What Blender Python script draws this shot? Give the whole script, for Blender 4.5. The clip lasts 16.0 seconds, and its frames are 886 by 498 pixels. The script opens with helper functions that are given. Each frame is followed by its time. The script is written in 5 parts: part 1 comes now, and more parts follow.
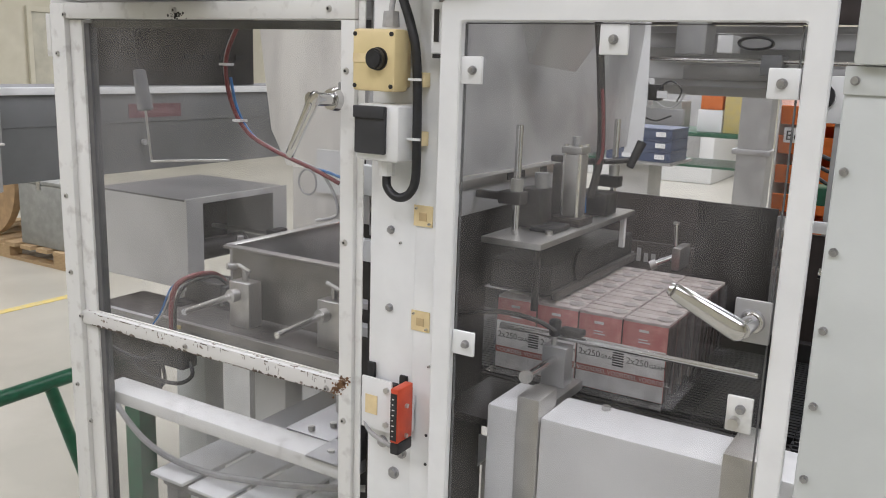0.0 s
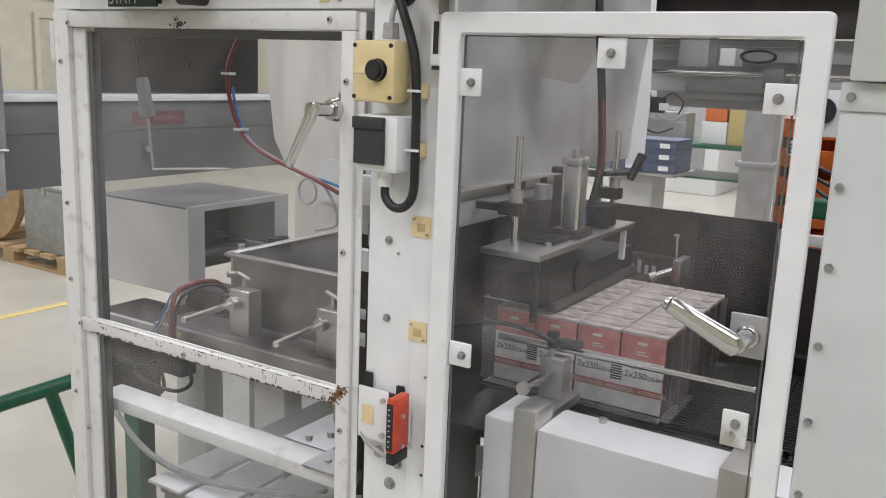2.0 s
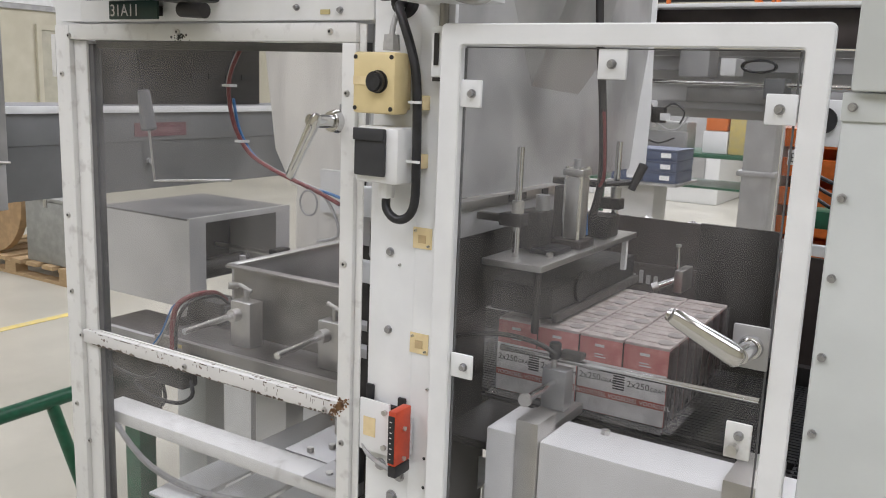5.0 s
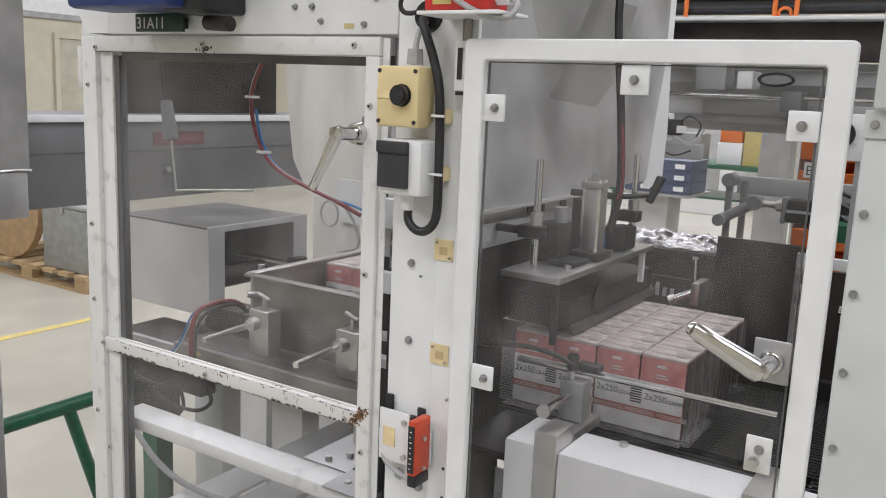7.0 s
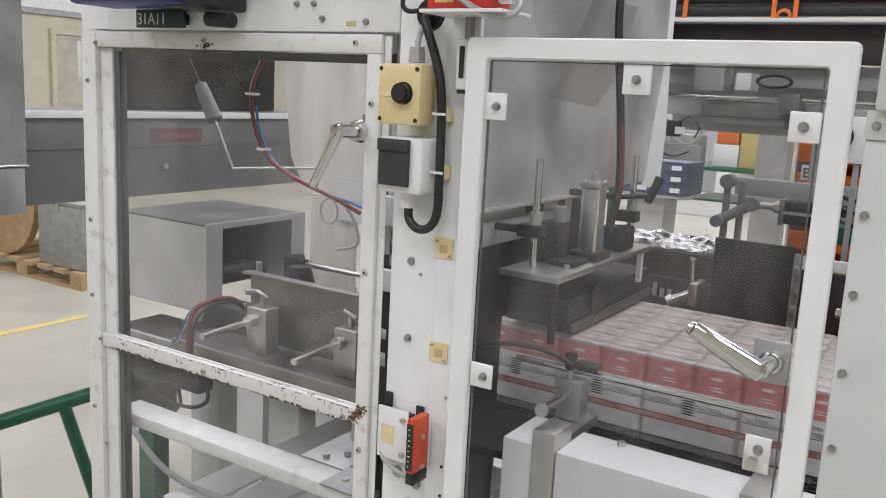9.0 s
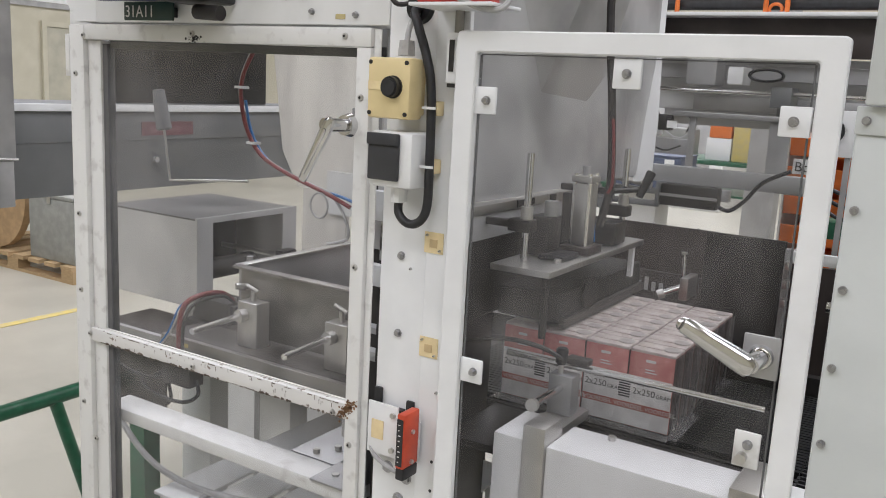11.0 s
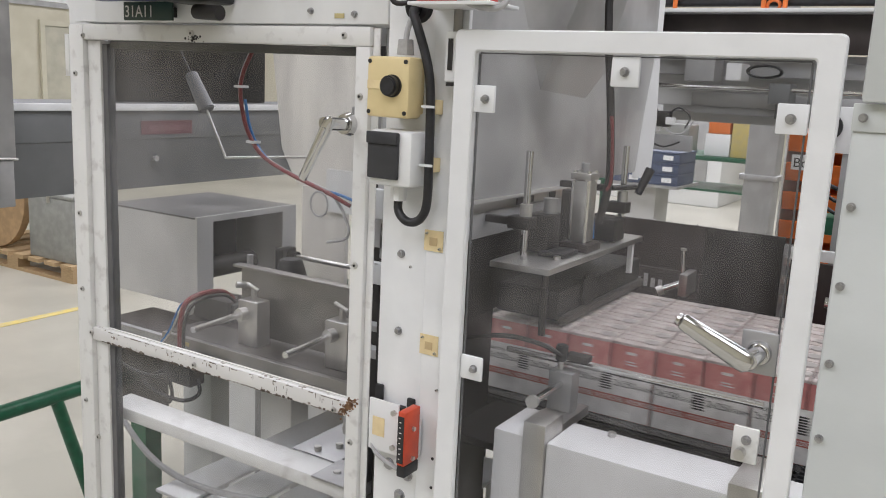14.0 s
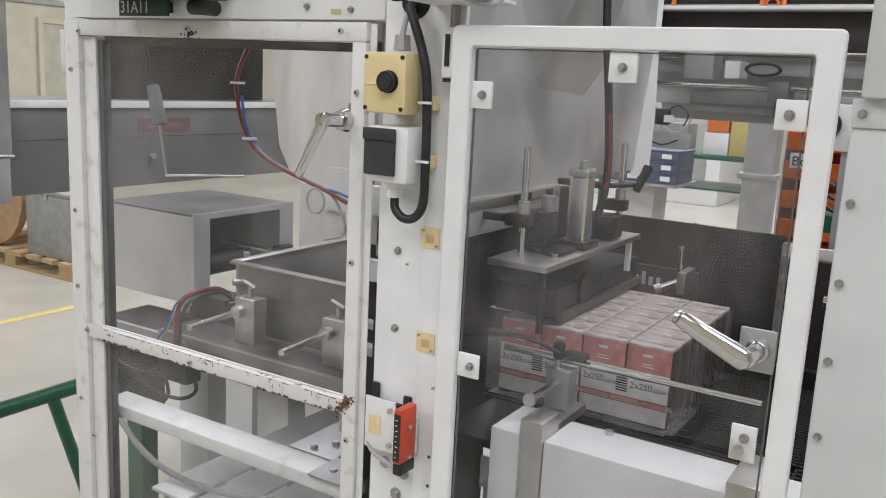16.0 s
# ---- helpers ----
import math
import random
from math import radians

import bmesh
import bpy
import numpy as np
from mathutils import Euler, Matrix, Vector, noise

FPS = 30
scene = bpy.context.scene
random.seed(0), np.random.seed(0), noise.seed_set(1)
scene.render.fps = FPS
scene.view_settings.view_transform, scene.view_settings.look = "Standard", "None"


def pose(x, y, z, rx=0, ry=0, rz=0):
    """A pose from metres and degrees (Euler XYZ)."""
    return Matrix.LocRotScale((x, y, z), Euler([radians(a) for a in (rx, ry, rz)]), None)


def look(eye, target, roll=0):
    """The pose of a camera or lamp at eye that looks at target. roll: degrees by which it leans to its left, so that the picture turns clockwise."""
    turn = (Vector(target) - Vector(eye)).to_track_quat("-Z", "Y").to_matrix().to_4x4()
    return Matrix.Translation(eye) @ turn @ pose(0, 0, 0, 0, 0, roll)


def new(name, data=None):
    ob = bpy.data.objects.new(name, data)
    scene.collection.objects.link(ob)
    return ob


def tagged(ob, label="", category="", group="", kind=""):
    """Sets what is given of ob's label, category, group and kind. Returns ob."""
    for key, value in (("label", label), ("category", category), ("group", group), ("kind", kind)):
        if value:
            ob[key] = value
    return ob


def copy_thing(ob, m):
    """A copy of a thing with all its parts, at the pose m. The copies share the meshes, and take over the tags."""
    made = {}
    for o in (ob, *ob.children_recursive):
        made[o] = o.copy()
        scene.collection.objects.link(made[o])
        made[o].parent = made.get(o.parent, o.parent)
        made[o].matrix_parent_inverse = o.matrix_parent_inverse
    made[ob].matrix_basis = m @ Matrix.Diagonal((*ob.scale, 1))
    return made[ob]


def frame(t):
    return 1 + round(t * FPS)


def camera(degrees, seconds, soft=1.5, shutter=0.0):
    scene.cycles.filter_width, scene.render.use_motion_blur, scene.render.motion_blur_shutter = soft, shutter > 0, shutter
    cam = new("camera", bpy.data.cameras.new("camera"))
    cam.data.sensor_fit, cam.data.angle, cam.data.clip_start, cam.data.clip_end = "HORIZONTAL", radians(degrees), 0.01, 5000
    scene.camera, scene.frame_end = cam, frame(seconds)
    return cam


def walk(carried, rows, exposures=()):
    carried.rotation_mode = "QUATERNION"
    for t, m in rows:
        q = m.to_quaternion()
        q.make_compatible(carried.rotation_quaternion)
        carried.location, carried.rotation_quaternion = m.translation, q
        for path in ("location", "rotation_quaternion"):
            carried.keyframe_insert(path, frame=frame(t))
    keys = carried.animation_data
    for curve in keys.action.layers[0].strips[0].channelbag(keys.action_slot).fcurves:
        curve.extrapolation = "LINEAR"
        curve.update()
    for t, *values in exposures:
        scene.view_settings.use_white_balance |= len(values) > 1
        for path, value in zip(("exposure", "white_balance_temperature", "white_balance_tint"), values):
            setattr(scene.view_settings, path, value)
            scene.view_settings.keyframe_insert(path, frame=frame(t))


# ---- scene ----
cam = camera(54.5, 16.0, soft=1.0, shutter=0.5)
PATH = [
    (0, (0.193, -0.878, 1.564), (-0.821, 0.793, 1.143), 1.9),
    (0.5, (0.199, -0.881, 1.567), (-0.833, 0.778, 1.139), 2.0),
    (1, (0.198, -0.882, 1.567), (-0.831, 0.777, 1.133), 2.2),
    (1.5, (0.202, -0.88, 1.567), (-0.832, 0.784, 1.162), 2.4),
    (2, (0.2, -0.875, 1.567), (-0.825, 0.795, 1.166), 2.4),
    (2.5, (0.2, -0.872, 1.568), (-0.829, 0.797, 1.174), 2.3),
    (3, (0.2, -0.871, 1.567), (-0.82, 0.805, 1.179), 2.4),
    (3.5, (0.201, -0.869, 1.568), (-0.822, 0.805, 1.18), 2.3),
    (4, (0.199, -0.869, 1.568), (-0.825, 0.804, 1.177), 2.2),
    (6.5, (0.199, -0.884, 1.571), (-0.852, 0.78, 1.215), 2.4),
    (7, (0.194, -0.887, 1.573), (-0.863, 0.773, 1.214), 2.5),
    (7.5, (0.193, -0.889, 1.573), (-0.867, 0.769, 1.215), 2.6),
    (8, (0.192, -0.892, 1.573), (-0.861, 0.77, 1.215), 2.7),
    (8.5, (0.19, -0.891, 1.572), (-0.857, 0.775, 1.213), 2.8),
    (9, (0.19, -0.891, 1.571), (-0.858, 0.774, 1.212), 3.0),
    (11.5, (0.191, -0.884, 1.572), (-0.84, 0.788, 1.196), 3.1),
    (12, (0.19, -0.887, 1.572), (-0.843, 0.783, 1.194), 3.2),
    (12.5, (0.194, -0.888, 1.572), (-0.84, 0.782, 1.194), 3.0),
    (13, (0.193, -0.886, 1.573), (-0.838, 0.783, 1.188), 2.9),
    (13.5, (0.191, -0.89, 1.572), (-0.843, 0.778, 1.191), 2.9),
    (14, (0.193, -0.889, 1.574), (-0.838, 0.782, 1.194), 2.8),
    (14.5, (0.193, -0.885, 1.573), (-0.837, 0.788, 1.199), 2.8),
    (15, (0.194, -0.887, 1.574), (-0.833, 0.79, 1.203), 2.9),
    (15.5, (0.192, -0.884, 1.573), (-0.83, 0.793, 1.191), 2.9),
    (16, (0.192, -0.883, 1.571), (-0.836, 0.79, 1.188), 2.9),
]
walk(cam, [(t, look(eye, target, roll)) for t, eye, target, roll in PATH], exposures=[(0, 0.26, 6340, 17), (16, 0.26, 6340, 17)])


# ---- world and light ----
world = bpy.data.worlds.new("world")
scene.world = world
world.use_nodes = True
world.node_tree.nodes["Background"].inputs[0].default_value = (0.9, 0.95, 1.0, 1)
world.node_tree.nodes["Background"].inputs[1].default_value = 0.15


# ---- materials ----
def mat(name, col, rough=0.5, metal=0.0, col2=None, scale=30.0, bump=0.05, bscale=200.0, spec=0.5, contrast=(0.4, 0.65), stretch=None, emit=0.0):
    m = bpy.data.materials.new(name)
    m.use_nodes = True
    nt = m.node_tree
    b = nt.nodes["Principled BSDF"]
    b.inputs["Metallic"].default_value = metal
    b.inputs["Specular IOR Level"].default_value = spec
    tc = nt.nodes.new("ShaderNodeTexCoord")
    src = tc.outputs["Object"]
    if stretch:
        mp = nt.nodes.new("ShaderNodeMapping")
        mp.inputs["Scale"].default_value = stretch
        nt.links.new(src, mp.inputs[0])
        src = mp.outputs[0]
    n1 = nt.nodes.new("ShaderNodeTexNoise")
    n1.inputs["Scale"].default_value = scale
    n1.inputs["Detail"].default_value = 6
    nt.links.new(src, n1.inputs["Vector"])
    r = nt.nodes.new("ShaderNodeValToRGB")
    c2 = col2 or tuple(c * 0.8 for c in col)
    r.color_ramp.elements[0].position, r.color_ramp.elements[1].position = contrast
    r.color_ramp.elements[0].color = (*c2, 1)
    r.color_ramp.elements[1].color = (*col, 1)
    nt.links.new(n1.outputs["Fac"], r.inputs["Fac"])
    nt.links.new(r.outputs["Color"], b.inputs["Base Color"])
    n2 = nt.nodes.new("ShaderNodeTexNoise")
    n2.inputs["Scale"].default_value = bscale
    n2.inputs["Detail"].default_value = 3
    nt.links.new(src, n2.inputs["Vector"])
    rr = nt.nodes.new("ShaderNodeMapRange")
    rr.inputs["To Min"].default_value, rr.inputs["To Max"].default_value = max(0.02, rough - 0.12), min(1, rough + 0.12)
    nt.links.new(n1.outputs["Fac"], rr.inputs["Value"])
    nt.links.new(rr.outputs["Result"], b.inputs["Roughness"])
    if bump:
        bp = nt.nodes.new("ShaderNodeBump")
        bp.inputs["Strength"].default_value = bump
        bp.inputs["Distance"].default_value = 0.002
        nt.links.new(n2.outputs["Fac"], bp.inputs["Height"])
        nt.links.new(bp.outputs["Normal"], b.inputs["Normal"])
    if emit:
        b.inputs["Emission Color"].default_value = (*col, 1)
        b.inputs["Emission Strength"].default_value = emit
    return m


def acrylic(name, haze, streak, clear=0.88):
    """Clear sheet with rubbed-in dust: see-through, a little diffuse haze, a glossy face."""
    m = bpy.data.materials.new(name)
    m.use_nodes = True
    nt = m.node_tree
    nt.nodes.remove(nt.nodes["Principled BSDF"])
    out = nt.nodes["Material Output"]
    tr = nt.nodes.new("ShaderNodeBsdfTransparent")
    tr.inputs[0].default_value = (clear, clear, clear, 1)
    di = nt.nodes.new("ShaderNodeBsdfDiffuse")
    di.inputs[0].default_value = (0.78, 0.755, 0.75, 1)
    gl = nt.nodes.new("ShaderNodeBsdfGlossy")
    gl.inputs["Roughness"].default_value = 0.06
    lw = nt.nodes.new("ShaderNodeLayerWeight")
    pw = nt.nodes.new("ShaderNodeMath")
    pw.operation = "POWER"
    pw.inputs[1].default_value = 4.0
    fr = nt.nodes.new("ShaderNodeMapRange")
    fr.inputs["To Min"].default_value, fr.inputs["To Max"].default_value = 0.014, 0.6
    nt.links.new(lw.outputs["Facing"], pw.inputs[0])
    nt.links.new(pw.outputs[0], fr.inputs["Value"])
    tc = nt.nodes.new("ShaderNodeTexCoord")
    mp = nt.nodes.new("ShaderNodeMapping")
    mp.inputs["Scale"].default_value = (1, 1, 0.6)
    mp.inputs["Rotation"].default_value = (0, 0.5, 0)
    nz = nt.nodes.new("ShaderNodeTexNoise")
    nz.inputs["Scale"].default_value = 7
    nz.inputs["Detail"].default_value = 5
    nz.inputs["Distortion"].default_value = 0.8
    mr = nt.nodes.new("ShaderNodeMapRange")
    mr.inputs["From Min"].default_value, mr.inputs["From Max"].default_value = 0.40, 0.72
    mr.inputs["To Min"].default_value, mr.inputs["To Max"].default_value = haze, haze + streak
    m1, m2 = nt.nodes.new("ShaderNodeMixShader"), nt.nodes.new("ShaderNodeMixShader")
    L = nt.links.new
    L(tc.outputs["Object"], mp.inputs[0]); L(mp.outputs[0], nz.inputs["Vector"]); L(nz.outputs["Fac"], mr.inputs["Value"])
    L(mr.outputs["Result"], m1.inputs[0]); L(tr.outputs[0], m1.inputs[1]); L(di.outputs[0], m1.inputs[2])
    L(fr.outputs[0], m2.inputs[0]); L(m1.outputs[0], m2.inputs[1]); L(gl.outputs[0], m2.inputs[2])
    L(m2.outputs[0], out.inputs["Surface"])
    return m


SATIN = mat("satin_steel_sheet", (0.50, 0.50, 0.495), 0.33, 0.1, col2=(0.27, 0.27, 0.27), scale=6, bump=0.3, bscale=9, contrast=(0.32, 0.62))
PLATE = mat("dark_oily_plate", (0.095, 0.085, 0.078), 0.45, 0.1, col2=(0.06, 0.054, 0.05), scale=14, bump=0.0)
# Stretched noise paints upright reflection streaks into the sheet's colour
PALESHEET = mat("pale_reflection_streaks", (0.86, 0.84, 0.79), 0.35, 0.15, col2=(0.66, 0.64, 0.61), scale=9, bump=0.15, bscale=14, stretch=(1, 1, 0.18))
LIFT = mat("oiled_steel", (0.33, 0.315, 0.295), 0.42, 0.85, col2=(0.26, 0.25, 0.235), scale=18, bump=0.04, bscale=200)
BOLT = mat("zinc_bolt", (0.46, 0.46, 0.47), 0.35, 0.9, col2=(0.36, 0.36, 0.37), scale=200, bump=0.0)
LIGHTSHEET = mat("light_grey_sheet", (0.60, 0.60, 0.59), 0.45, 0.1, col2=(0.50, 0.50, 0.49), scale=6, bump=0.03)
SEAL = mat("grey_seal", (0.13, 0.13, 0.13), 0.6, scale=40)
TRAY = mat("orange_tray", (0.80, 0.20, 0.04), 0.45, scale=30, bump=0.03)
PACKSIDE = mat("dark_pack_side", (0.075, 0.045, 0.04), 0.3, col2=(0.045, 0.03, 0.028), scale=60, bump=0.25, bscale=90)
CHIP = mat("bare_rusty_metal", (0.20, 0.165, 0.14), 0.7, col2=(0.10, 0.075, 0.06), scale=200, bump=0.2)
POLISHED = mat("polished_steel", (0.86, 0.86, 0.85), 0.18, 0.95, col2=(0.8, 0.8, 0.79), scale=8, bump=0.0)
GREYSHEET = mat("grey_painted_sheet", (0.215, 0.22, 0.225), 0.5, 0.1, col2=(0.17, 0.175, 0.18), scale=4, bump=0.03)
WHITE = mat("white_paint", (0.81, 0.82, 0.82), 0.42, col2=(0.75, 0.76, 0.76), scale=14, bump=0.04, bscale=350)
WORN = mat("worn_white_paint", (0.72, 0.72, 0.70), 0.5, col2=(0.56, 0.55, 0.53), scale=38, bump=0.08, bscale=250, contrast=(0.30, 0.44))
CHIPPED = mat("chipped_white_paint", (0.70, 0.69, 0.67), 0.5, col2=(0.20, 0.16, 0.13), scale=75, bump=0.25, bscale=120, contrast=(0.335, 0.375))
RUST = mat("rust", (0.35, 0.20, 0.10), 0.8, col2=(0.12, 0.06, 0.03), scale=150, bump=0.4, bscale=200)
STEEL = mat("brushed_steel", (0.62, 0.61, 0.59), 0.36, 0.95, col2=(0.54, 0.53, 0.51), scale=40, bump=0.04, bscale=300, stretch=(1, 8, 1))
DULL = mat("dull_steel_sheet", (0.48, 0.48, 0.48), 0.5, 0.7, col2=(0.36, 0.36, 0.36), scale=8, bump=0.04, bscale=90)
# Reflection of the dark cabinet is put into this base colour
TOPSHEET = mat("reflection_dark_sheet", (0.19, 0.185, 0.18), 0.35, 0.1, col2=(0.14, 0.138, 0.135), scale=7, bump=0.02)
GALV = mat("grey_sheet", (0.42, 0.42, 0.42), 0.55, 0.2, col2=(0.34, 0.34, 0.34), scale=10, bump=0.04)
CHROME = mat("chrome", (0.62, 0.62, 0.625), 0.05, 1.0, col2=(0.66, 0.655, 0.65), scale=40, bump=0.0)
BLACK = mat("black_plastic", (0.025, 0.025, 0.028), 0.45, col2=(0.015, 0.015, 0.016), scale=80, bump=0.08)
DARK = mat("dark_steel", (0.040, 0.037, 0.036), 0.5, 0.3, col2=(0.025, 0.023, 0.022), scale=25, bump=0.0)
BROWN = mat("dark_brown_plate", (0.062, 0.050, 0.047), 0.4, 0.1, col2=(0.042, 0.033, 0.031), scale=12, bump=0.0)
BELT = mat("black_belt", (0.011, 0.011, 0.012), 0.6, col2=(0.006, 0.006, 0.006), scale=60, bump=0.1, spec=0.25)
YELLOW = mat("aged_yellow_plastic", (0.78, 0.64, 0.35), 0.45, col2=(0.70, 0.57, 0.30), scale=25, bump=0.05)
STICKER = mat("faded_sticker", (0.80, 0.66, 0.38), 0.6, col2=(0.72, 0.58, 0.33), scale=60, bump=0.02)
ORANGE = mat("orange_red_plastic", (0.66, 0.085, 0.03), 0.4, col2=(0.55, 0.065, 0.025), scale=50, bump=0.03)
RED = mat("red_plastic", (0.62, 0.04, 0.03), 0.4, scale=50, bump=0.03)
REDHOSE = mat("red_hose", (0.22, 0.04, 0.042), 0.4, scale=80, bump=0.03)
BLUEHOSE = mat("blue_hose", (0.05, 0.22, 0.55), 0.4, scale=80, bump=0.03)
GREYHOSE = mat("grey_cable", (0.46, 0.46, 0.46), 0.5, scale=80, bump=0.03)
BLUE = mat("blue_plastic", (0.018, 0.04, 0.17), 0.4, scale=30, bump=0.03)
GREEN = mat("green_paint", (0.015, 0.12, 0.06), 0.35, col2=(0.012, 0.09, 0.045), scale=40, bump=0.06)
CREAM = mat("cream_wall", (0.59, 0.56, 0.45), 0.7, col2=(0.53, 0.50, 0.39), scale=3, bump=0.05)
DOORCOL = mat("grey_green_door", (0.50, 0.48, 0.38), 0.6, scale=4, bump=0.03)
FLOOR = mat("concrete_floor", (0.46, 0.44, 0.375), 0.34, col2=(0.36, 0.345, 0.29), scale=1.5, bump=0.05, bscale=60)
LINE = mat("yellow_line", (0.62, 0.48, 0.13), 0.6, col2=(0.50, 0.42, 0.20), scale=20, bump=0.05)
WOOD = mat("pallet_wood", (0.50, 0.36, 0.20), 0.75, col2=(0.38, 0.26, 0.14), scale=25, bump=0.3, stretch=(1, 12, 12))
CARD = mat("cardboard", (0.45, 0.30, 0.16), 0.8, scale=20, bump=0.08)
CRATE = mat("grey_crate", (0.31, 0.315, 0.295), 0.6, scale=15, bump=0.05)
CEIL = mat("ceiling_paint", (0.7, 0.7, 0.68), 0.8, scale=2, bump=0.0)
PACKRED = mat("red_wrapper", (0.66, 0.29, 0.27), 0.24, col2=(0.54, 0.20, 0.19), scale=60, bump=0.25, bscale=90)
PACKTOP = mat("pale_foil_top", (0.64, 0.59, 0.56), 0.35, col2=(0.47, 0.40, 0.375), scale=45, bump=0.45, bscale=80)
DISC = mat("grey_seal_disc", (0.44, 0.41, 0.39), 0.4, col2=(0.36, 0.33, 0.31), scale=90, bump=0.1)
PAPER = mat("white_paper_band", (0.86, 0.84, 0.83), 0.5, scale=50, bump=0.1)
INK = mat("dark_print", (0.05, 0.045, 0.045), 0.5, bump=0.0)
REDINK = mat("red_print", (0.45, 0.12, 0.095), 0.45, bump=0.0)
WHITEINK = mat("white_print", (0.82, 0.80, 0.78), 0.5, bump=0.0)
PANE = acrylic("clear_acrylic", 0.005, 0.085, 0.94)
CABPAINT = mat("pale_grey_green_paint", (0.60, 0.625, 0.61), 0.45, col2=(0.55, 0.575, 0.56), scale=9, bump=0.04, bscale=350)
COVER = mat("greyed_white_paint", (0.74, 0.74, 0.735), 0.42, col2=(0.67, 0.67, 0.665), scale=10, bump=0.04, bscale=300)
FILM = acrylic("shrink_film", 0.01, 0.07, 0.985)
PANE2 = acrylic("dusty_acrylic", 0.0, 0.062, 0.93)


# ---- mesh helpers ----
def add_box(bm, x0, x1, y0, y1, z0, z1, bevel=0.0, m=None):
    r = bmesh.ops.create_cube(bm, size=1.0)
    vs = r["verts"]
    for v in vs:
        v.co = Vector(((x0 + x1) / 2 + v.co.x * (x1 - x0), (y0 + y1) / 2 + v.co.y * (y1 - y0), (z0 + z1) / 2 + v.co.z * (z1 - z0)))
    if bevel:
        es = list({e for v in vs for e in v.link_edges})
        vs = list({v for f in bmesh.ops.bevel(bm, geom=es, offset=bevel, segments=2, affect="EDGES", profile=0.5)["faces"] for v in f.verts} | {v for v in vs if v.is_valid})
    if m is not None:
        bmesh.ops.transform(bm, matrix=m, verts=vs)
    return bm


def add_cyl(bm, p, q, r, seg=16, r2=None, chamfer=0.0):
    p, q = Vector(p), Vector(q)
    d = q - p
    turn = d.to_track_quat("Z", "Y").to_matrix().to_4x4()
    c = bmesh.ops.create_cone(bm, cap_ends=True, segments=seg, radius1=r, radius2=r if r2 is None else r2, depth=d.length)
    bmesh.ops.transform(bm, matrix=Matrix.Translation((p + q) / 2) @ turn, verts=c["verts"])
    if chamfer:
        es = [e for e in {e for v in c["verts"] for e in v.link_edges} if any(len(f.verts) > 4 for f in e.link_faces)]
        bmesh.ops.bevel(bm, geom=es, offset=chamfer, segments=2, affect="EDGES")
    return bm


def add_tube(bm, pts, r, seg=8, smooth=4):
    pts = [Vector(p) for p in pts]
    fine = []
    for i in range(len(pts) - 1):
        p0, p1, p2, p3 = pts[max(0, i - 1)], pts[i], pts[i + 1], pts[min(len(pts) - 1, i + 2)]
        for k in range(smooth):
            t = k / smooth
            fine.append(0.5 * (2 * p1 + (p2 - p0) * t + (2 * p0 - 5 * p1 + 4 * p2 - p3) * t * t + (3 * p1 - p0 - 3 * p2 + p3) * t ** 3))
    fine.append(pts[-1])
    rings, up = [], None
    for i, p in enumerate(fine):
        d = (fine[min(i + 1, len(fine) - 1)] - fine[max(i - 1, 0)]).normalized()
        if up is None:
            up = d.orthogonal().normalized()
        up = (up - d * up.dot(d)).normalized()
        side = d.cross(up)
        rings.append([bm.verts.new(p + r * (math.cos(a) * up + math.sin(a) * side)) for a in [2 * math.pi * k / seg for k in range(seg)]])
    for a, b in zip(rings, rings[1:]):
        for k in range(seg):
            bm.faces.new((a[k], a[(k + 1) % seg], b[(k + 1) % seg], b[k]))
    bm.faces.new(rings[0][::-1])
    bm.faces.new(rings[-1])
    return bm


def add_prism(bm, outline, axis, a, b):
    """A closed outline in the two other axes, drawn out along axis from a to b."""
    def at(u, v, w):
        return {"x": (w, u, v), "y": (u, w, v), "z": (u, v, w)}[axis]
    A = [bm.verts.new(at(u, v, a)) for u, v in outline]
    B = [bm.verts.new(at(u, v, b)) for u, v in outline]
    bm.faces.new(A)
    bm.faces.new(B[::-1])
    n = len(A)
    for i in range(n):
        bm.faces.new((A[i], B[i], B[(i + 1) % n], A[(i + 1) % n]))
    bmesh.ops.recalc_face_normals(bm, faces=bm.faces)
    return bm


def B(*boxes, bevel=0.0):
    bm = bmesh.new()
    for b in boxes:
        add_box(bm, *b, bevel=bevel)
    return bm


def C(p, q, r, seg=16, r2=None, chamfer=0.0):
    return add_cyl(bmesh.new(), p, q, r, seg, r2, chamfer)


def T(pts, r, seg=8, smooth=4):
    return add_tube(bmesh.new(), pts, r, seg, smooth)


def mesh(name, bm, material, smooth=True):
    me = bpy.data.meshes.new(name)
    bm.to_mesh(me)
    bm.free()
    me.materials.append(material)
    if smooth:
        me.shade_smooth()
        me.set_sharp_from_angle(angle=radians(35))
    return me


def part(name, bm, material, parent, label=""):
    ob = new(name, mesh(name, bm, material))
    ob.parent = parent
    return tagged(ob, label) if label else ob


def thing(name, label, category, group="", kind="", at=(0, 0, 0)):
    ob = new(name)
    ob.location = at
    return tagged(ob, label, category, group, kind)


def solid(name, bm, material, label="", category="", group="", kind=""):
    return tagged(new(name, mesh(name, bm, material)), label, category, group, kind)


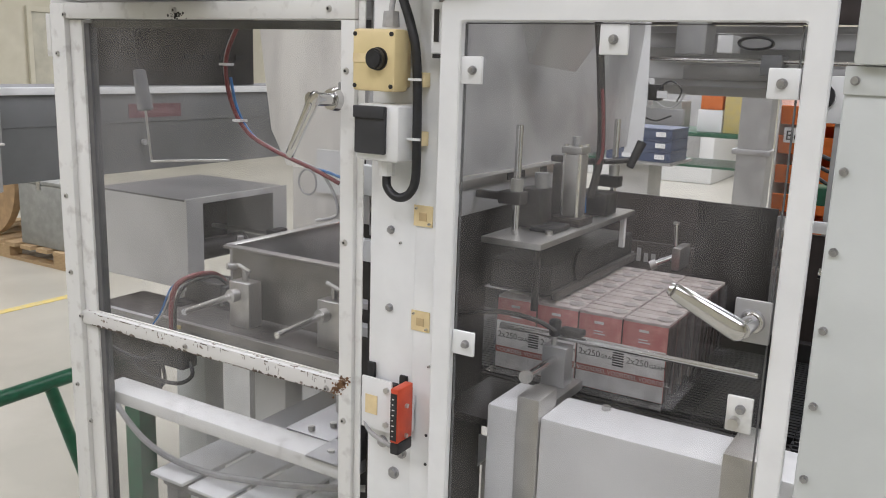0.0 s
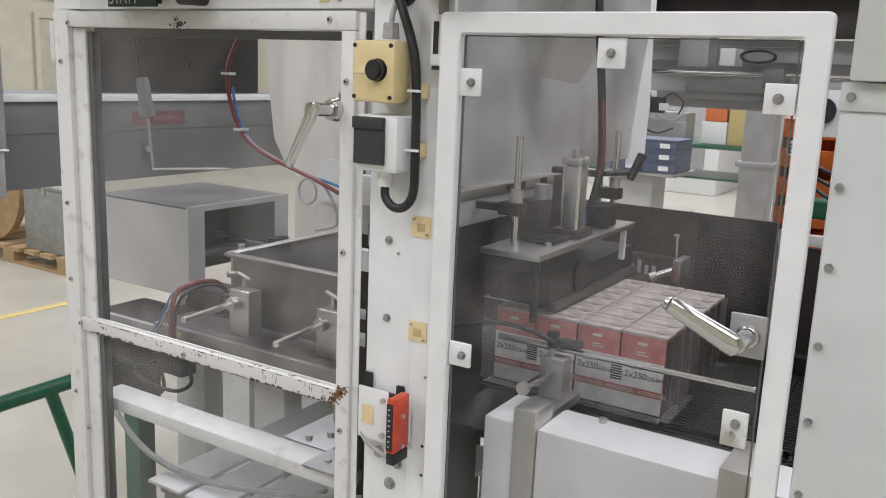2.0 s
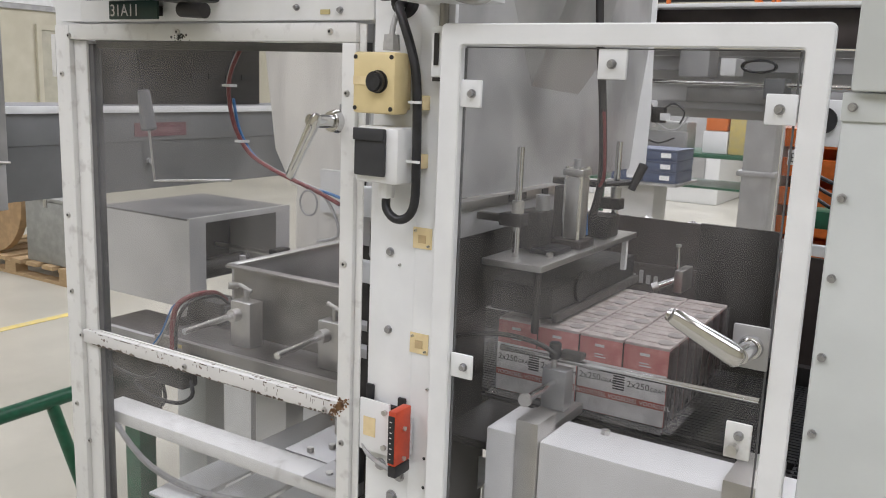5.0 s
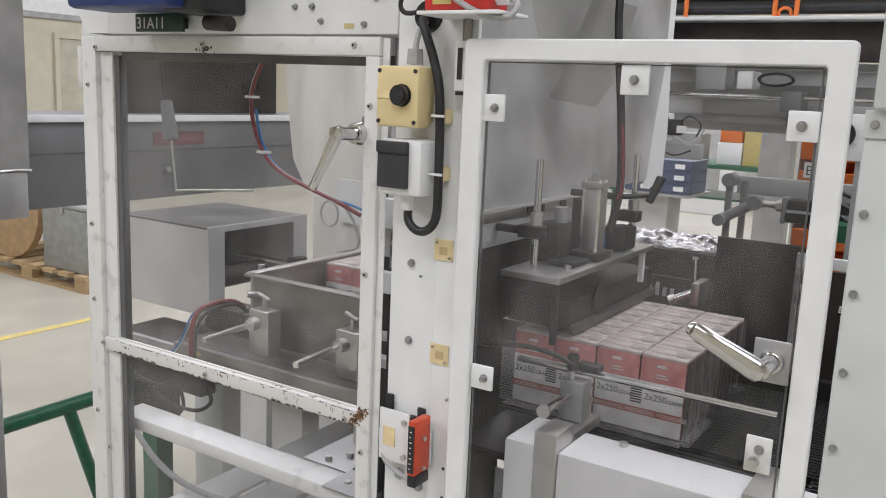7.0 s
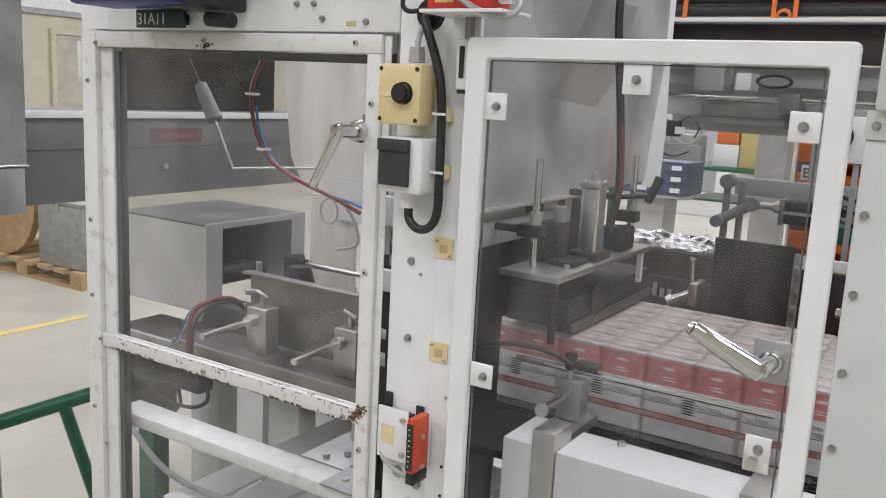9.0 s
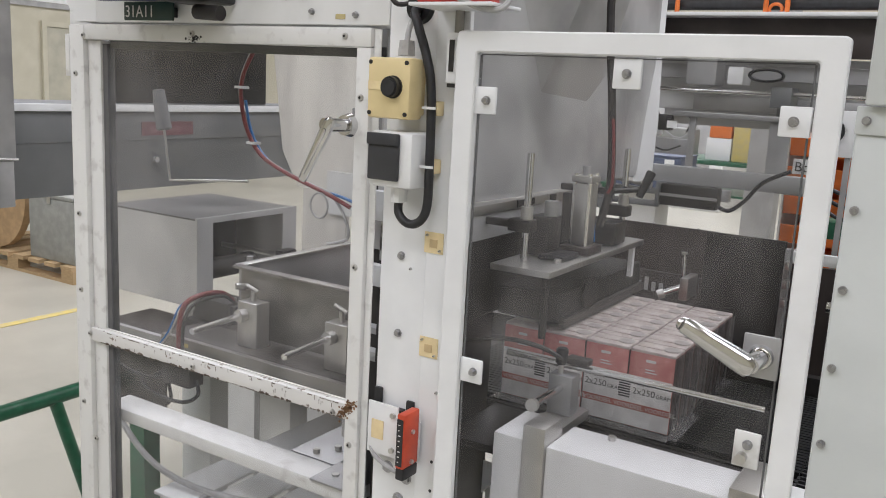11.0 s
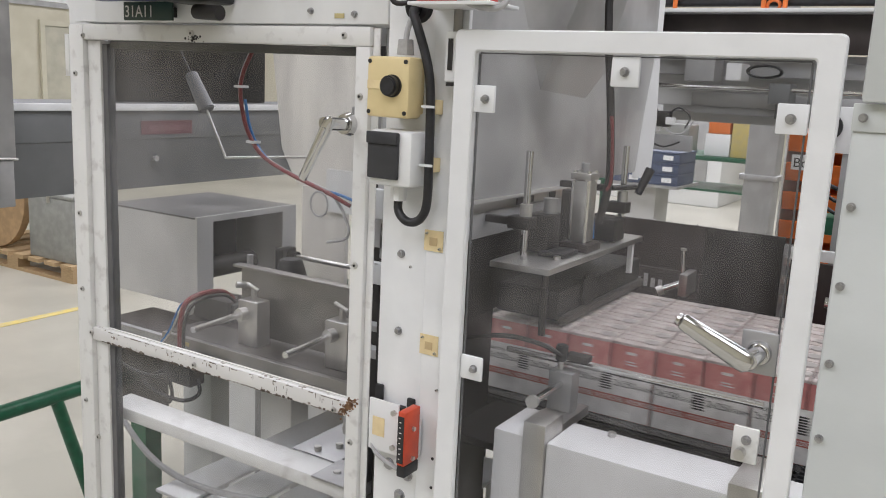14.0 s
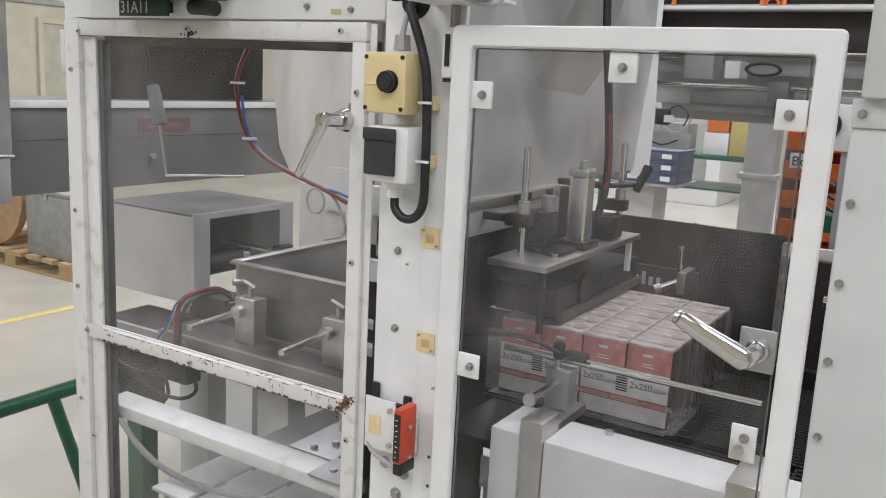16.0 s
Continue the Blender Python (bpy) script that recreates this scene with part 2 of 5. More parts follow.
def bolt(parent, x, y, z, r=0.005, material=None, name="bolt", h=0.004):
    """A hexagon head on a washer, on a face that looks towards -y."""
    bm = bmesh.new()
    add_cyl(bm, (x, y, z), (x, y - 0.0015, z), r * 1.35, 20)
    add_cyl(bm, (x, y - 0.0015, z), (x, y - 0.0015 - h, z), r, 6, r * 0.93)
    return part(name, bm, material or BOLT, parent)


def screw(parent, x, y, z, r=0.004):
    sc = part("screw", C((x, y, z), (x, y - 0.003, z), r, 14, r * 0.75), STEEL, parent)
    part("socket", C((x, y - 0.0029, z), (x, y - 0.0033, z), r * 0.42, 6), BLACK, sc)
    return sc


def text_mesh(name, body, size, m, material, parent, align="LEFT"):
    cu = bpy.data.curves.new(name, "FONT")
    cu.body, cu.size, cu.align_x = body, size, align
    cu.extrude = 0.0002
    tmp = bpy.data.objects.new(name, cu)
    scene.collection.objects.link(tmp)
    me = bpy.data.meshes.new_from_object(tmp.evaluated_get(bpy.context.evaluated_depsgraph_get()))
    bpy.data.objects.remove(tmp)
    me.transform(m)
    me.materials.clear()
    me.materials.append(material)
    ob = new(name, me)
    ob.parent = parent
    return ob


# ---- hall ----
def hall():
    HX0, HX1, HY0, HY1, HZ = -11.0, 9.0, -9.0, 17.0, 6.0
    floor = solid("floor", B((HX0, HX1, HY0, HY1, -0.1, 0)), FLOOR, "pale worn concrete hall floor", "floor", kind="structure")
    solid("ceiling", B((HX0, HX1, HY0, HY1, HZ, HZ + 0.1)), CEIL, "pale sheet ceiling of the hall", "ceiling", kind="structure")
    w = 0.15
    west = solid("wall_west", B((HX0 - w, HX0, HY0, HY1, 0, HZ)), CREAM, "cream-painted hall wall", "wall", kind="structure")
    solid("wall_east", B((HX1, HX1 + w, HY0, HY1, 0, HZ)), CREAM, "cream-painted hall wall", "wall", kind="structure")
    solid("wall_south", B((HX0, HX1, HY0 - w, HY0, 0, HZ)), CREAM, "cream-painted hall wall", "wall", kind="structure")
    solid("wall_north", B((HX0, HX1, HY1, HY1 + w, 0, HZ)), CREAM, "cream-painted hall wall", "wall", kind="structure")
    d = thing("door_1", "closed grey-green door in the cream wall", "door", kind="structure", at=(HX0, 6.95, 0))
    part("door_leaf", B((0.004, 0.03, -0.46, 0.46, 0, 2.08), bevel=0.004), DOORCOL, d)
    part("door_frame", B((0.004, 0.05, -0.53, -0.46, 0, 2.15), (0.004, 0.05, 0.46, 0.53, 0, 2.15), (0.004, 0.05, -0.46, 0.46, 2.08, 2.15)), CREAM, d)
    part("handle", C((0.09, 0.38, 1.05), (0.09, 0.27, 1.05), 0.011), STEEL, d)
    solid("trim", B((HX0, HX0 + 0.04, 5.0, 12.0, 2.33, 2.40)), GALV, "grey steel strip along the wall", "trim", kind="structure")
    solid("wall_panel", B((HX0, HX0 + 0.03, 5.0, 12.0, 2.405, 4.0)), WHITE, "white panel above the strip", "wall panel", kind="structure")
    solid("floor_marking", B((-4.725, -4.655, -4.0, 2.72, 0.0005, 0.003)), LINE, "worn yellow line painted on the floor", "floor marking", kind="structure")
    # lamps in rows under the ceiling
    glow = mat("lamp_glow", (1.0, 0.97, 0.92), 0.5, bump=0.0, emit=9.0)
    for i, (lx, ly) in enumerate([(x, y) for y in (-6.0, -2.6, 0.8, 4.2, 8.5, 13.0) for x in (-7.0, -3.4, 0.2, 4.4)]):
        lamp = thing("ceiling_light", "long white strip light under the ceiling", "light", "strip lights", at=(lx, ly, HZ - 0.1))
        part("housing", B((-0.75, 0.75, -0.09, 0.09, 0.02, 0.1), bevel=0.01), WHITE, lamp)
        part("diffuser", B((-0.73, 0.73, -0.075, 0.075, -0.01, 0.018)), glow, lamp)
    for x, y, e in ((-5, -4.2, 210), (2.3, -4.2, 210), (-5, 2.5, 210), (2.3, 2.5, 210), (-3, 10.5, 520)):
        la = bpy.data.lights.new("strip_light_row", "AREA")
        la.shape, la.size, la.size_y, la.energy, la.color = "RECTANGLE", 5.0, 3.2, e, (0.93, 0.965, 1.0)
        o = new("strip_light_row", la)
        o.location = (x, y, HZ - 0.16)


hall()


# ---- machine frame ----
def machine_frame():
    f = thing("packing_machine", "white-painted steel frame of a packing machine", "machine frame")
    part("post", B((-0.450, -0.379, 0.0, 0.05, 0.0, 2.3), bevel=0.003), WHITE, f)
    part("post_flange", B((-0.3785, -0.332, -0.004, 0.004, 0.0, 2.3), bevel=0.002), WHITE, f)
    part("beam", B((-1.02, -0.451, 0.0, 0.06, 1.6405, 2.1), bevel=0.003), WHITE, f)
    part("left_upright", B((-1.135, -1.068, 0.034, 0.062, 0.0, 2.2), bevel=0.003), WHITE, f)
    bm = bmesh.new()
    add_prism(bm, [(-1.075, 1.642), (-1.022, 1.642), (-1.022, 1.80), (-1.14, 1.80), (-1.14, 1.73)], "y", 0.004, 0.06)
    part("gusset", bm, WHITE, f)
    part("cross_rail", B((-1.067, -0.51, 0.036, 0.090, 0.965, 0.988), bevel=0.003), WORN, f)
    # Added dark strip gives the gap between door and post its shade
    part("gap_shade_strip", B((-0.630, -0.575, 0.20, 0.24, 0.0, 1.64), bevel=0.003), DARK, f, "dark strip for the shade in the gap beside the door")
    for z0, z1 in ((1.390, 1.430), (1.300, 1.330)):
        part("tie_bar", B((-0.52, -0.451, 0.032, 0.045, z0, z1), bevel=0.002), WHITE, f)
    for z0, z1, y in ((1.62, 1.655, 0.10), (1.505, 1.535, 0.07), (1.215, 1.225, 0.08), (1.17, 1.185, 0.09), (1.05, 1.08, 0.07)):
        part("latch_block", B((-0.56, -0.50, y, y + 0.02, z0, z1), bevel=0.002), GALV, f)
    for z in (1.385, 1.369):
        part("bolt", C((-0.48, 0.06, z), (-0.48, 0.045, z), 0.004, 10), STEEL, f)
    part("gland_plate", B((-0.53, -0.452, 0.06, 0.075, 1.345, 1.40)), GALV, f)
    part("corner_plate", B((-0.585, -0.508, 0.03, 0.10, 0.9885, 0.9915), (-0.5085, -0.5055, 0.03, 0.10, 0.9918, 1.075)), DULL, f, "bent steel corner bracket")
    part("slotted_plate", B((-0.68, -0.59, 0.095, 0.30, 0.984, 0.987), bevel=0.001), DULL, f, "grey slotted plate")
    for x, y in ((-0.56, 0.06), (-0.62, 0.14), (-0.64, 0.11), (-0.655, 0.2)):
        part("bolt", C((x, y, 0.9872), (x, y, 0.9945), 0.006, 6), STEEL, f)
    for x, z in ((-0.417, 1.357), (-0.417, 1.255)):
        bolt(f, x, 0.0, z, 0.0040)
    for x, z, r in ((-0.402, 1.342, 0.002), (-0.352, 1.19, 0.002)):
        screw(f, x, -0.004 if x > -0.379 else 0.0, z, r)
    for x, z in ((-0.503, 1.653), (-0.575, 1.657), (-0.59, 1.676), (-0.62, 1.676), (-0.455 - 0.03, 1.685)):
        bolt(f, x, 0.0, z, 0.0032)
    part("tag", B((-0.535, -0.52, -0.0015, 0.0, 1.648, 1.654)), LINE, f, "small yellow inspection tag")
    part("grommet", C((-0.405, 0.0, 1.662), (-0.405, -0.006, 1.662), 0.020, 24, 0.017), BLACK, f, "black rubber cable grommet")
    for z in (1.381, 1.247):
        st = part("sticker", B((-0.380, -0.353, -0.0055, -0.004, z - 0.013, z + 0.013)), STICKER, f, "faded yellow warning sticker")
        part("print", B((-0.372, -0.361, -0.0062, -0.0055, z - 0.006, z + 0.004)), mat("pale_brown_print", (0.62, 0.46, 0.25), 0.6), st)
        screw(f, -0.376, -0.0055, z + 0.009, 0.0018)
        screw(f, -0.357, -0.0055, z - 0.009, 0.0018)
    for z in (1.096, 1.056):
        part("hole", C((-0.3535, -0.0038, z), (-0.3535, -0.0044, z), 0.0022, 12), BLACK, f)
    for x, z in ((-0.424, 1.068), (-0.394, 1.060), (-0.405, 1.028)):
        bolt(f, x, 0.0, z, 0.0062)
    return f


machine_frame()


def left_door():
    d = thing("safety_door", "worn white steel safety door with clear panes", "machine door")
    y0, y1 = 0.0, 0.03
    part("stile", B((-1.088, -1.052, y0, y1, 0.60, 1.637), (-1.0515, -1.020, y0 + 0.008, y1, 0.60, 1.6135), bevel=0.002), WORN, d)
    part("stile", B((-0.500, -0.478, y0, y0 + 0.014, 0.60, 1.6135), (-0.4775, -0.4665, y0 + 0.006, y0 + 0.0085, 0.60, 1.637), bevel=0.0012), WORN, d)
    part("top_rail", B((-1.0515, -0.478, y0, y0 + 0.02, 1.614, 1.638), bevel=0.002), WORN, d)
    bm = B((-1.051, -0.5005, y0 + 0.001, y0 + 0.012, 1.1140, 1.1370), bevel=0.002)
    part("middle_rail", bm, CHIPPED, d, "middle rail with paint flaking off to rust")
    part("rail_lip", B((-1.0195, -0.5005, y0 + 0.0085, y0 + 0.0118, 1.1372, 1.1395)), WORN, d)
    part("seal", B((-1.0195, -1.008, 0.012, 0.026, 0.60, 1.608), (-1.008, -0.5005, 0.0175, 0.024, 1.602, 1.6135)), SEAL, d, "dark rubber seal")
    part("pane", B((-1.0078, -0.4885, 0.0142, 0.0172, 1.1255, 1.613)), PANE, d, "scuffed clear acrylic pane").visible_shadow = False
    part("pane", B((-1.0078, -0.4885, 0.0142, 0.0172, 0.60, 1.1250)), PANE, d, "scuffed clear acrylic pane").visible_shadow = False
    for x, z in ((-1.05, 1.62), (-0.80, 1.626), (-0.519, 1.627), (-1.051, 1.127), (-0.80, 1.124), (-0.521, 1.12), (-0.491, 1.551), (-0.491, 1.33), (-0.491, 1.08),
                 (-1.072, 1.56), (-1.072, 1.33), (-1.072, 1.20), (-1.072, 1.0), (-1.04, 0.94)):
        screw(d, x, 0.0, z, 0.0045)
    bm = bmesh.new()
    for k in range(150):
        x = random.gauss(-0.496, 0.007)
        z = 1.131 + 0.7 * (x + 0.496) + random.gauss(0, 0.0045)
        if x < -0.5005 and z > 1.1365 or x > -0.479:
            continue
        r = random.uniform(0.0004, 0.0017)
        add_cyl(bm, (x, 0.0004, z), (x, -0.0008, z), r, 7)
    part("rust_patch", bm, RUST, d, "rust patch at the welded corner")
    bm = bmesh.new()
    for k in range(120):
        x = random.uniform(-1.03, -0.51)
        w = random.uniform(0.0015, 0.009)
        up = random.random() < 0.25
        z = 1.1345 if up else 1.1145 + random.uniform(0.0, 0.0008)
        hh = random.uniform(0.0004, 0.0012) if up else random.choice((0.0006, 0.0008, 0.001, 0.0022))
        add_cyl(bm, (x, 0.0016, z + hh / 2), (x, 0.0003, z + hh / 2), hh, 6)
        add_box(bm, x, x + w, 0.0003, 0.0016, z, z + hh)
    for k in range(16):
        x = random.uniform(-0.98, -0.52)
        z = random.uniform(1.117, 1.130)
        add_box(bm, x, x + random.uniform(0.0003, 0.0006), 0.0004, 0.0014, z, min(1.1362, z + random.uniform(0.003, 0.008)))
    part("chips", bm, CHIP, d, "rusty chips along the middle rail")
    bm = bmesh.new()
    for k in range(40):
        x, z = random.gauss(-0.796, 0.006), random.gauss(1.6195, 0.0035)
        r = random.uniform(0.0006, 0.0022)
        if abs(z - 1.621) < 0.010:
            add_cyl(bm, (x, 0.0004, z), (x, -0.0004, z), r, 7)
    part("grease_marks", bm, BLACK, d, "dark grease marks")
    part("hinge", B((-1.099, -1.0885, 0.0, 0.022, 1.555, 1.622), bevel=0.001), WORN, d)
    h = part("handle", C((-0.509, 0.002, 1.515), (-0.509, -0.010, 1.515), 0.0155, 28, 0.013, 0.001), CHROME, d, "polished chrome lever handle")
    part("neck", C((-0.509, -0.010, 1.515), (-0.512, -0.046, 1.516), 0.0085, 20), CHROME, h)
    bm = bmesh.new()
    lever(bm, (-0.503, -0.046, 1.520), (-0.543, -0.050, 1.443), 0.0078, 0.0055)
    lever(bm, (-0.507, -0.0535, 1.508), (-0.538, -0.0555, 1.452), 0.0030, 0.0015)
    part("lever", bm, CHROME, h)
    return d


SECTION = [(-1, -0.5), (-0.7, -0.9), (0.7, -0.9), (1, -0.5), (1, 0.1), (0.88, 0.5), (0.6, 0.8), (0.25, 0.95), (-0.1, 1.0), (-0.45, 0.92), (-0.75, 0.65), (-0.95, 0.3)]


def lever(bm, p, q, w, t):
    """A flat tapering lever bar from p to q."""
    p, q = Vector(p), Vector(q)
    d = (q - p).normalized()
    n = Vector((0, -1, 0))
    s = d.cross(n).normalized()
    rings = []
    for k, (f, sw, st) in enumerate(((-0.06, 0.55, 0.7), (0.0, 0.95, 1), (0.12, 1.0, 1), (0.6, 0.85, 0.8), (0.97, 0.72, 0.7), (1.0, 0.6, 0.4))):
        c = p.lerp(q, f)
        rings.append([bm.verts.new(c + s * w * sw * a + n * t * st * b) for a, b in SECTION])
    m = len(SECTION)
    for a, b in zip(rings, rings[1:]):
        for k in range(m):
            bm.faces.new((a[k], a[(k + 1) % m], b[(k + 1) % m], b[k]))
    bm.faces.new(rings[0][::-1])
    bm.faces.new(rings[-1])
    bmesh.ops.recalc_face_normals(bm, faces=bm.faces)
    return bm


left_door()


def right_door():
    d = thing("safety_door", "clean white safety door with a dusty clear pane", "machine door")
    x0, x1, zt, zb = -0.325, 0.079, 1.633, 0.62
    ya, yb = -0.045, -0.0365
    bm = bmesh.new()
    ro, ri = 0.006, 0.004
    def rounded(a, b, c, e, r):
        out = []
        for cx, cz, s in ((b - r, e - r, 0), (a + r, e - r, 90), (a + r, c + r, 180), (b - r, c + r, 270)):
            for k in range(5):
                an = radians(s + k * 22.5)
                out.append((cx + r * math.cos(an), cz + r * math.sin(an)))
        return out
    O, I = rounded(x0, x1, zb, zt, ro), rounded(x0 + 0.0260, x1 - 0.0235, zb + 0.03, zt - 0.023, ri)
    rings = []
    for y, off in ((ya + 0.0015, 0), (ya, 0.0015), (ya, -1), (ya + 0.0015, -2), (yb, -2), (yb, 0)):
        if off >= 0:
            rings.append([bm.verts.new((x + (off if x < -0.12 else -off), y, z + (-off if z > 1.1 else off))) for x, z in O])
        else:
            o = 0.0015 if off == -1 else 0.0
            rings.append([bm.verts.new((x + (-o if x < -0.12 else o), y, z + (o if z > 1.1 else -o))) for x, z in I])
    n = len(O)
    for a, b in zip(rings, rings[1:] + rings[:1]):
        for k in range(n):
            bm.faces.new((a[k], a[(k + 1) % n], b[(k + 1) % n], b[k]))
    bmesh.ops.recalc_face_normals(bm, faces=bm.faces)
    part("frame", bm, WHITE, d, "smooth white door frame with rounded corners")
    px0, px1, pz = x0 + 0.0285, x1 - 0.0290, zt - 0.0255
    pane = part("pane", B((px0, px1, -0.036, -0.033, zb + 0.01, pz)), PANE2, d, "dusty clear acrylic pane")
    pane.visible_shadow = False
    part("pane_edge", B((px1 + 0.0001, px1 + 0.0016, -0.0362, -0.0328, zb + 0.01, pz), (px0, px1, -0.0362, -0.0328, pz + 0.0001, pz + 0.0013),
                        (px0 - 0.0014, px0 - 0.0001, -0.0362, -0.0328, zb + 0.01, pz)), SEAL, pane, "dark sawn edge of the pane")
    for x, z, w, ex in ((-0.2885, 1.558, 0.030, 0.004), (-0.125, 1.593, 0.030, 0), (0.0395, 1.556, 0.028, -0.001), (-0.284, 1.244, 0.029, 0.004), (0.033, 1.240, 0.025, 0.001)):
        low = 0.012 if w == 0.025 else 0.0
        b = part("clip_plate", B((x - w / 2, x + w / 2, -0.0405, -0.0362, z - w / 2 - low, z + w / 2), bevel=0.0012), WORN if low else WHITE, d, "white square clip plate")
        bm = bmesh.new()
        add_cyl(bm, (x + ex, -0.0405, z), (x + ex, -0.042, z), 0.0050, 20)
        add_cyl(bm, (x + ex, -0.042, z), (x + ex, -0.047, z), 0.0038, 6, 0.0035)
        part("bolt", bm, BOLT, b)
    h = part("handle", B((0.018, 0.053, -0.0405, -0.0362, 1.309, 1.352), bevel=0.002), DULL, d, "polished chrome lever handle on a steel plate")
    bm = C((0.036, -0.0405, 1.331), (0.036, -0.047, 1.331), 0.0125, 28, 0.0105, 0.001)
    part("rosette", bm, CHROME, h)
    part("neck", C((0.036, -0.047, 1.331), (0.032, -0.066, 1.328), 0.0085, 20), CHROME, h)
    part("lever", lever(bmesh.new(), (0.031, -0.066, 1.3255), (-0.036, -0.064, 1.3545), 0.0115, 0.006), CHROME, h)
    part("lever_tip", lever(bmesh.new(), (-0.0365, -0.064, 1.3547), (-0.0405, -0.0638, 1.3565), 0.0072, 0.0056), CHROME, h)
    part("low_knob", C((0.030, -0.0405, 1.2265), (0.030, -0.050, 1.2265), 0.0055, 18), STEEL, d)
    hinge = part("hinge", B((-0.352, -0.326, -0.022, -0.006, 1.575, 1.632), bevel=0.0015), WHITE, d, "white block hinge at the top corner")
    part("door_back", B((x0 + 0.004, x0 + 0.012, yb + 0.0001, -0.012, zb, zt - 0.01)), WHITE, d)
    part("hinge_pin", B((-0.3475, -0.3415, -0.0235, -0.0221, 1.588, 1.624)), DARK, hinge)
    part("hinge_pin", C((-0.341, -0.014, 1.632), (-0.341, -0.014, 1.665), 0.0055, 14), LIFT, hinge)
    part("hinge_foot", B((-0.350, -0.328, -0.021, -0.007, 1.570, 1.5745)), DARK, hinge)
    return d


right_door()


def side_cabinet():
    c = thing("side_cabinet", "pale grey-green sheet-metal cabinet panel with a row of bolts", "cabinet")
    part("panel", B((0.091, 0.75, -0.045, 0.10, 0.3, 1.573), bevel=0.004), CABPAINT, c)
    part("top_strip", B((0.0905, 0.75, -0.0475, -0.0452, 1.549, 1.5735), bevel=0.001), CABPAINT, c)
    part("upper_box", B((0.097, 0.75, -0.058, 0.12, 1.5745, 2.2), bevel=0.003), CABPAINT, c)
    for z in (1.561, 1.482, 1.409, 1.335, 1.261, 1.187, 1.113):
        bolt(c, 0.0995, -0.0475 if z > 1.55 else -0.045, z, 0.0030)


side_cabinet()


# ---- controls on the post ----
def stop_button():
    e = thing("stop_button_box", "aged yellow plastic box with a black push button", "push button")
    part("base", B((-0.438, -0.392, -0.022, -0.0005, 1.534, 1.600), bevel=0.003), YELLOW, e)
    part("lid", B((-0.442, -0.381, -0.052, -0.0225, 1.530, 1.601), bevel=0.004), YELLOW, e)
    for x in (-0.4375, -0.3860):
        for z in (1.536, 1.595):
            part("screw", C((x, -0.0515, z), (x, -0.053, z), 0.0026, 12), DARK, e)
    part("collar", C((-0.404, -0.052, 1.567), (-0.404, -0.054, 1.567), 0.0132, 28), DARK, e)
    part("button", C((-0.404, -0.054, 1.567), (-0.404, -0.063, 1.567), 0.0122, 28, 0.0118, 0.002), BLACK, e, "black mushroom push button")
    part("label_plate", B((-0.440, -0.4205, -0.0530, -0.0521, 1.563, 1.573)), STICKER, e)
    part("cable_gland", C((-0.408, -0.022, 1.604), (-0.408, -0.022, 1.622), 0.0105, 8, 0.009), GREYHOSE, e, "grey plastic cable gland")
    return e


def rocker_switch():
    s = thing("switch_box", "white surface switch with a dark grey rocker", "switch")
    part("housing", B((-0.439, -0.375, -0.050, -0.0005, 1.448, 1.515), bevel=0.006), WHITE, s)
    part("rocker", B((-0.4355, -0.3910, -0.0555, -0.0503, 1.457, 1.513), bevel=0.002), mat("anthracite_plastic", (0.045, 0.046, 0.05), 0.5, bump=0.03), s, "dark grey rocker plate")
    part("rocker_edge", B((-0.4355, -0.3910, -0.0585, -0.0556, 1.499, 1.513), bevel=0.001), mat("anthracite_plastic", (0.04, 0.041, 0.045), 0.5, bump=0.03), s)
    part("cable_gland", C((-0.408, -0.025, 1.448), (-0.408, -0.025, 1.429), 0.0115, 10, 0.010), WHITE, s, "white plastic cable gland")
    return s


stop_button()
rocker_switch()
solid("power_cable", T([(-0.408, -0.025, 1.430), (-0.406, -0.027, 1.416), (-0.395, -0.028, 1.406), (-0.382, -0.028, 1.405), (-0.371, -0.027, 1.413), (-0.3655, -0.026, 1.43), (-0.365, -0.026, 1.47), (-0.366, -0.026, 1.53),
                       (-0.369, -0.026, 1.575), (-0.378, -0.025, 1.607), (-0.392, -0.024, 1.640), (-0.401, -0.018, 1.656), (-0.405, 0.01, 1.664)], 0.0055, 12), BLACK, "thick black cable clipped down the post", "cable")
solid("thin_cable", T([(-0.408, -0.022, 1.62), (-0.407, -0.020, 1.635), (-0.404, -0.014, 1.65), (-0.405, 0.01, 1.662)], 0.0035, 10), GREYHOSE, "short grey cable into the grommet", "cable")
solid("thin_cable", T([(-0.407, -0.004, 1.668), (-0.425, -0.02, 1.664), (-0.432, -0.022, 1.676), (-0.42, -0.02, 1.70), (-0.40, -0.015, 1.75)], 0.003, 10), DARK, "dark cable looping out of the grommet", "cable")
for zc in (1.545, 1.476):
    c = thing("cable_tie", "white cable tie on a yellowed base", "cable tie", "cable ties")
    part("base", B((-0.3765, -0.362, -0.020, -0.0045, zc - 0.009, zc + 0.008), bevel=0.001), STICKER, c)
    part("strap", B((-0.375, -0.357, -0.033, -0.0305, zc - 0.0015, zc + 0.0015)), WHITE, c)


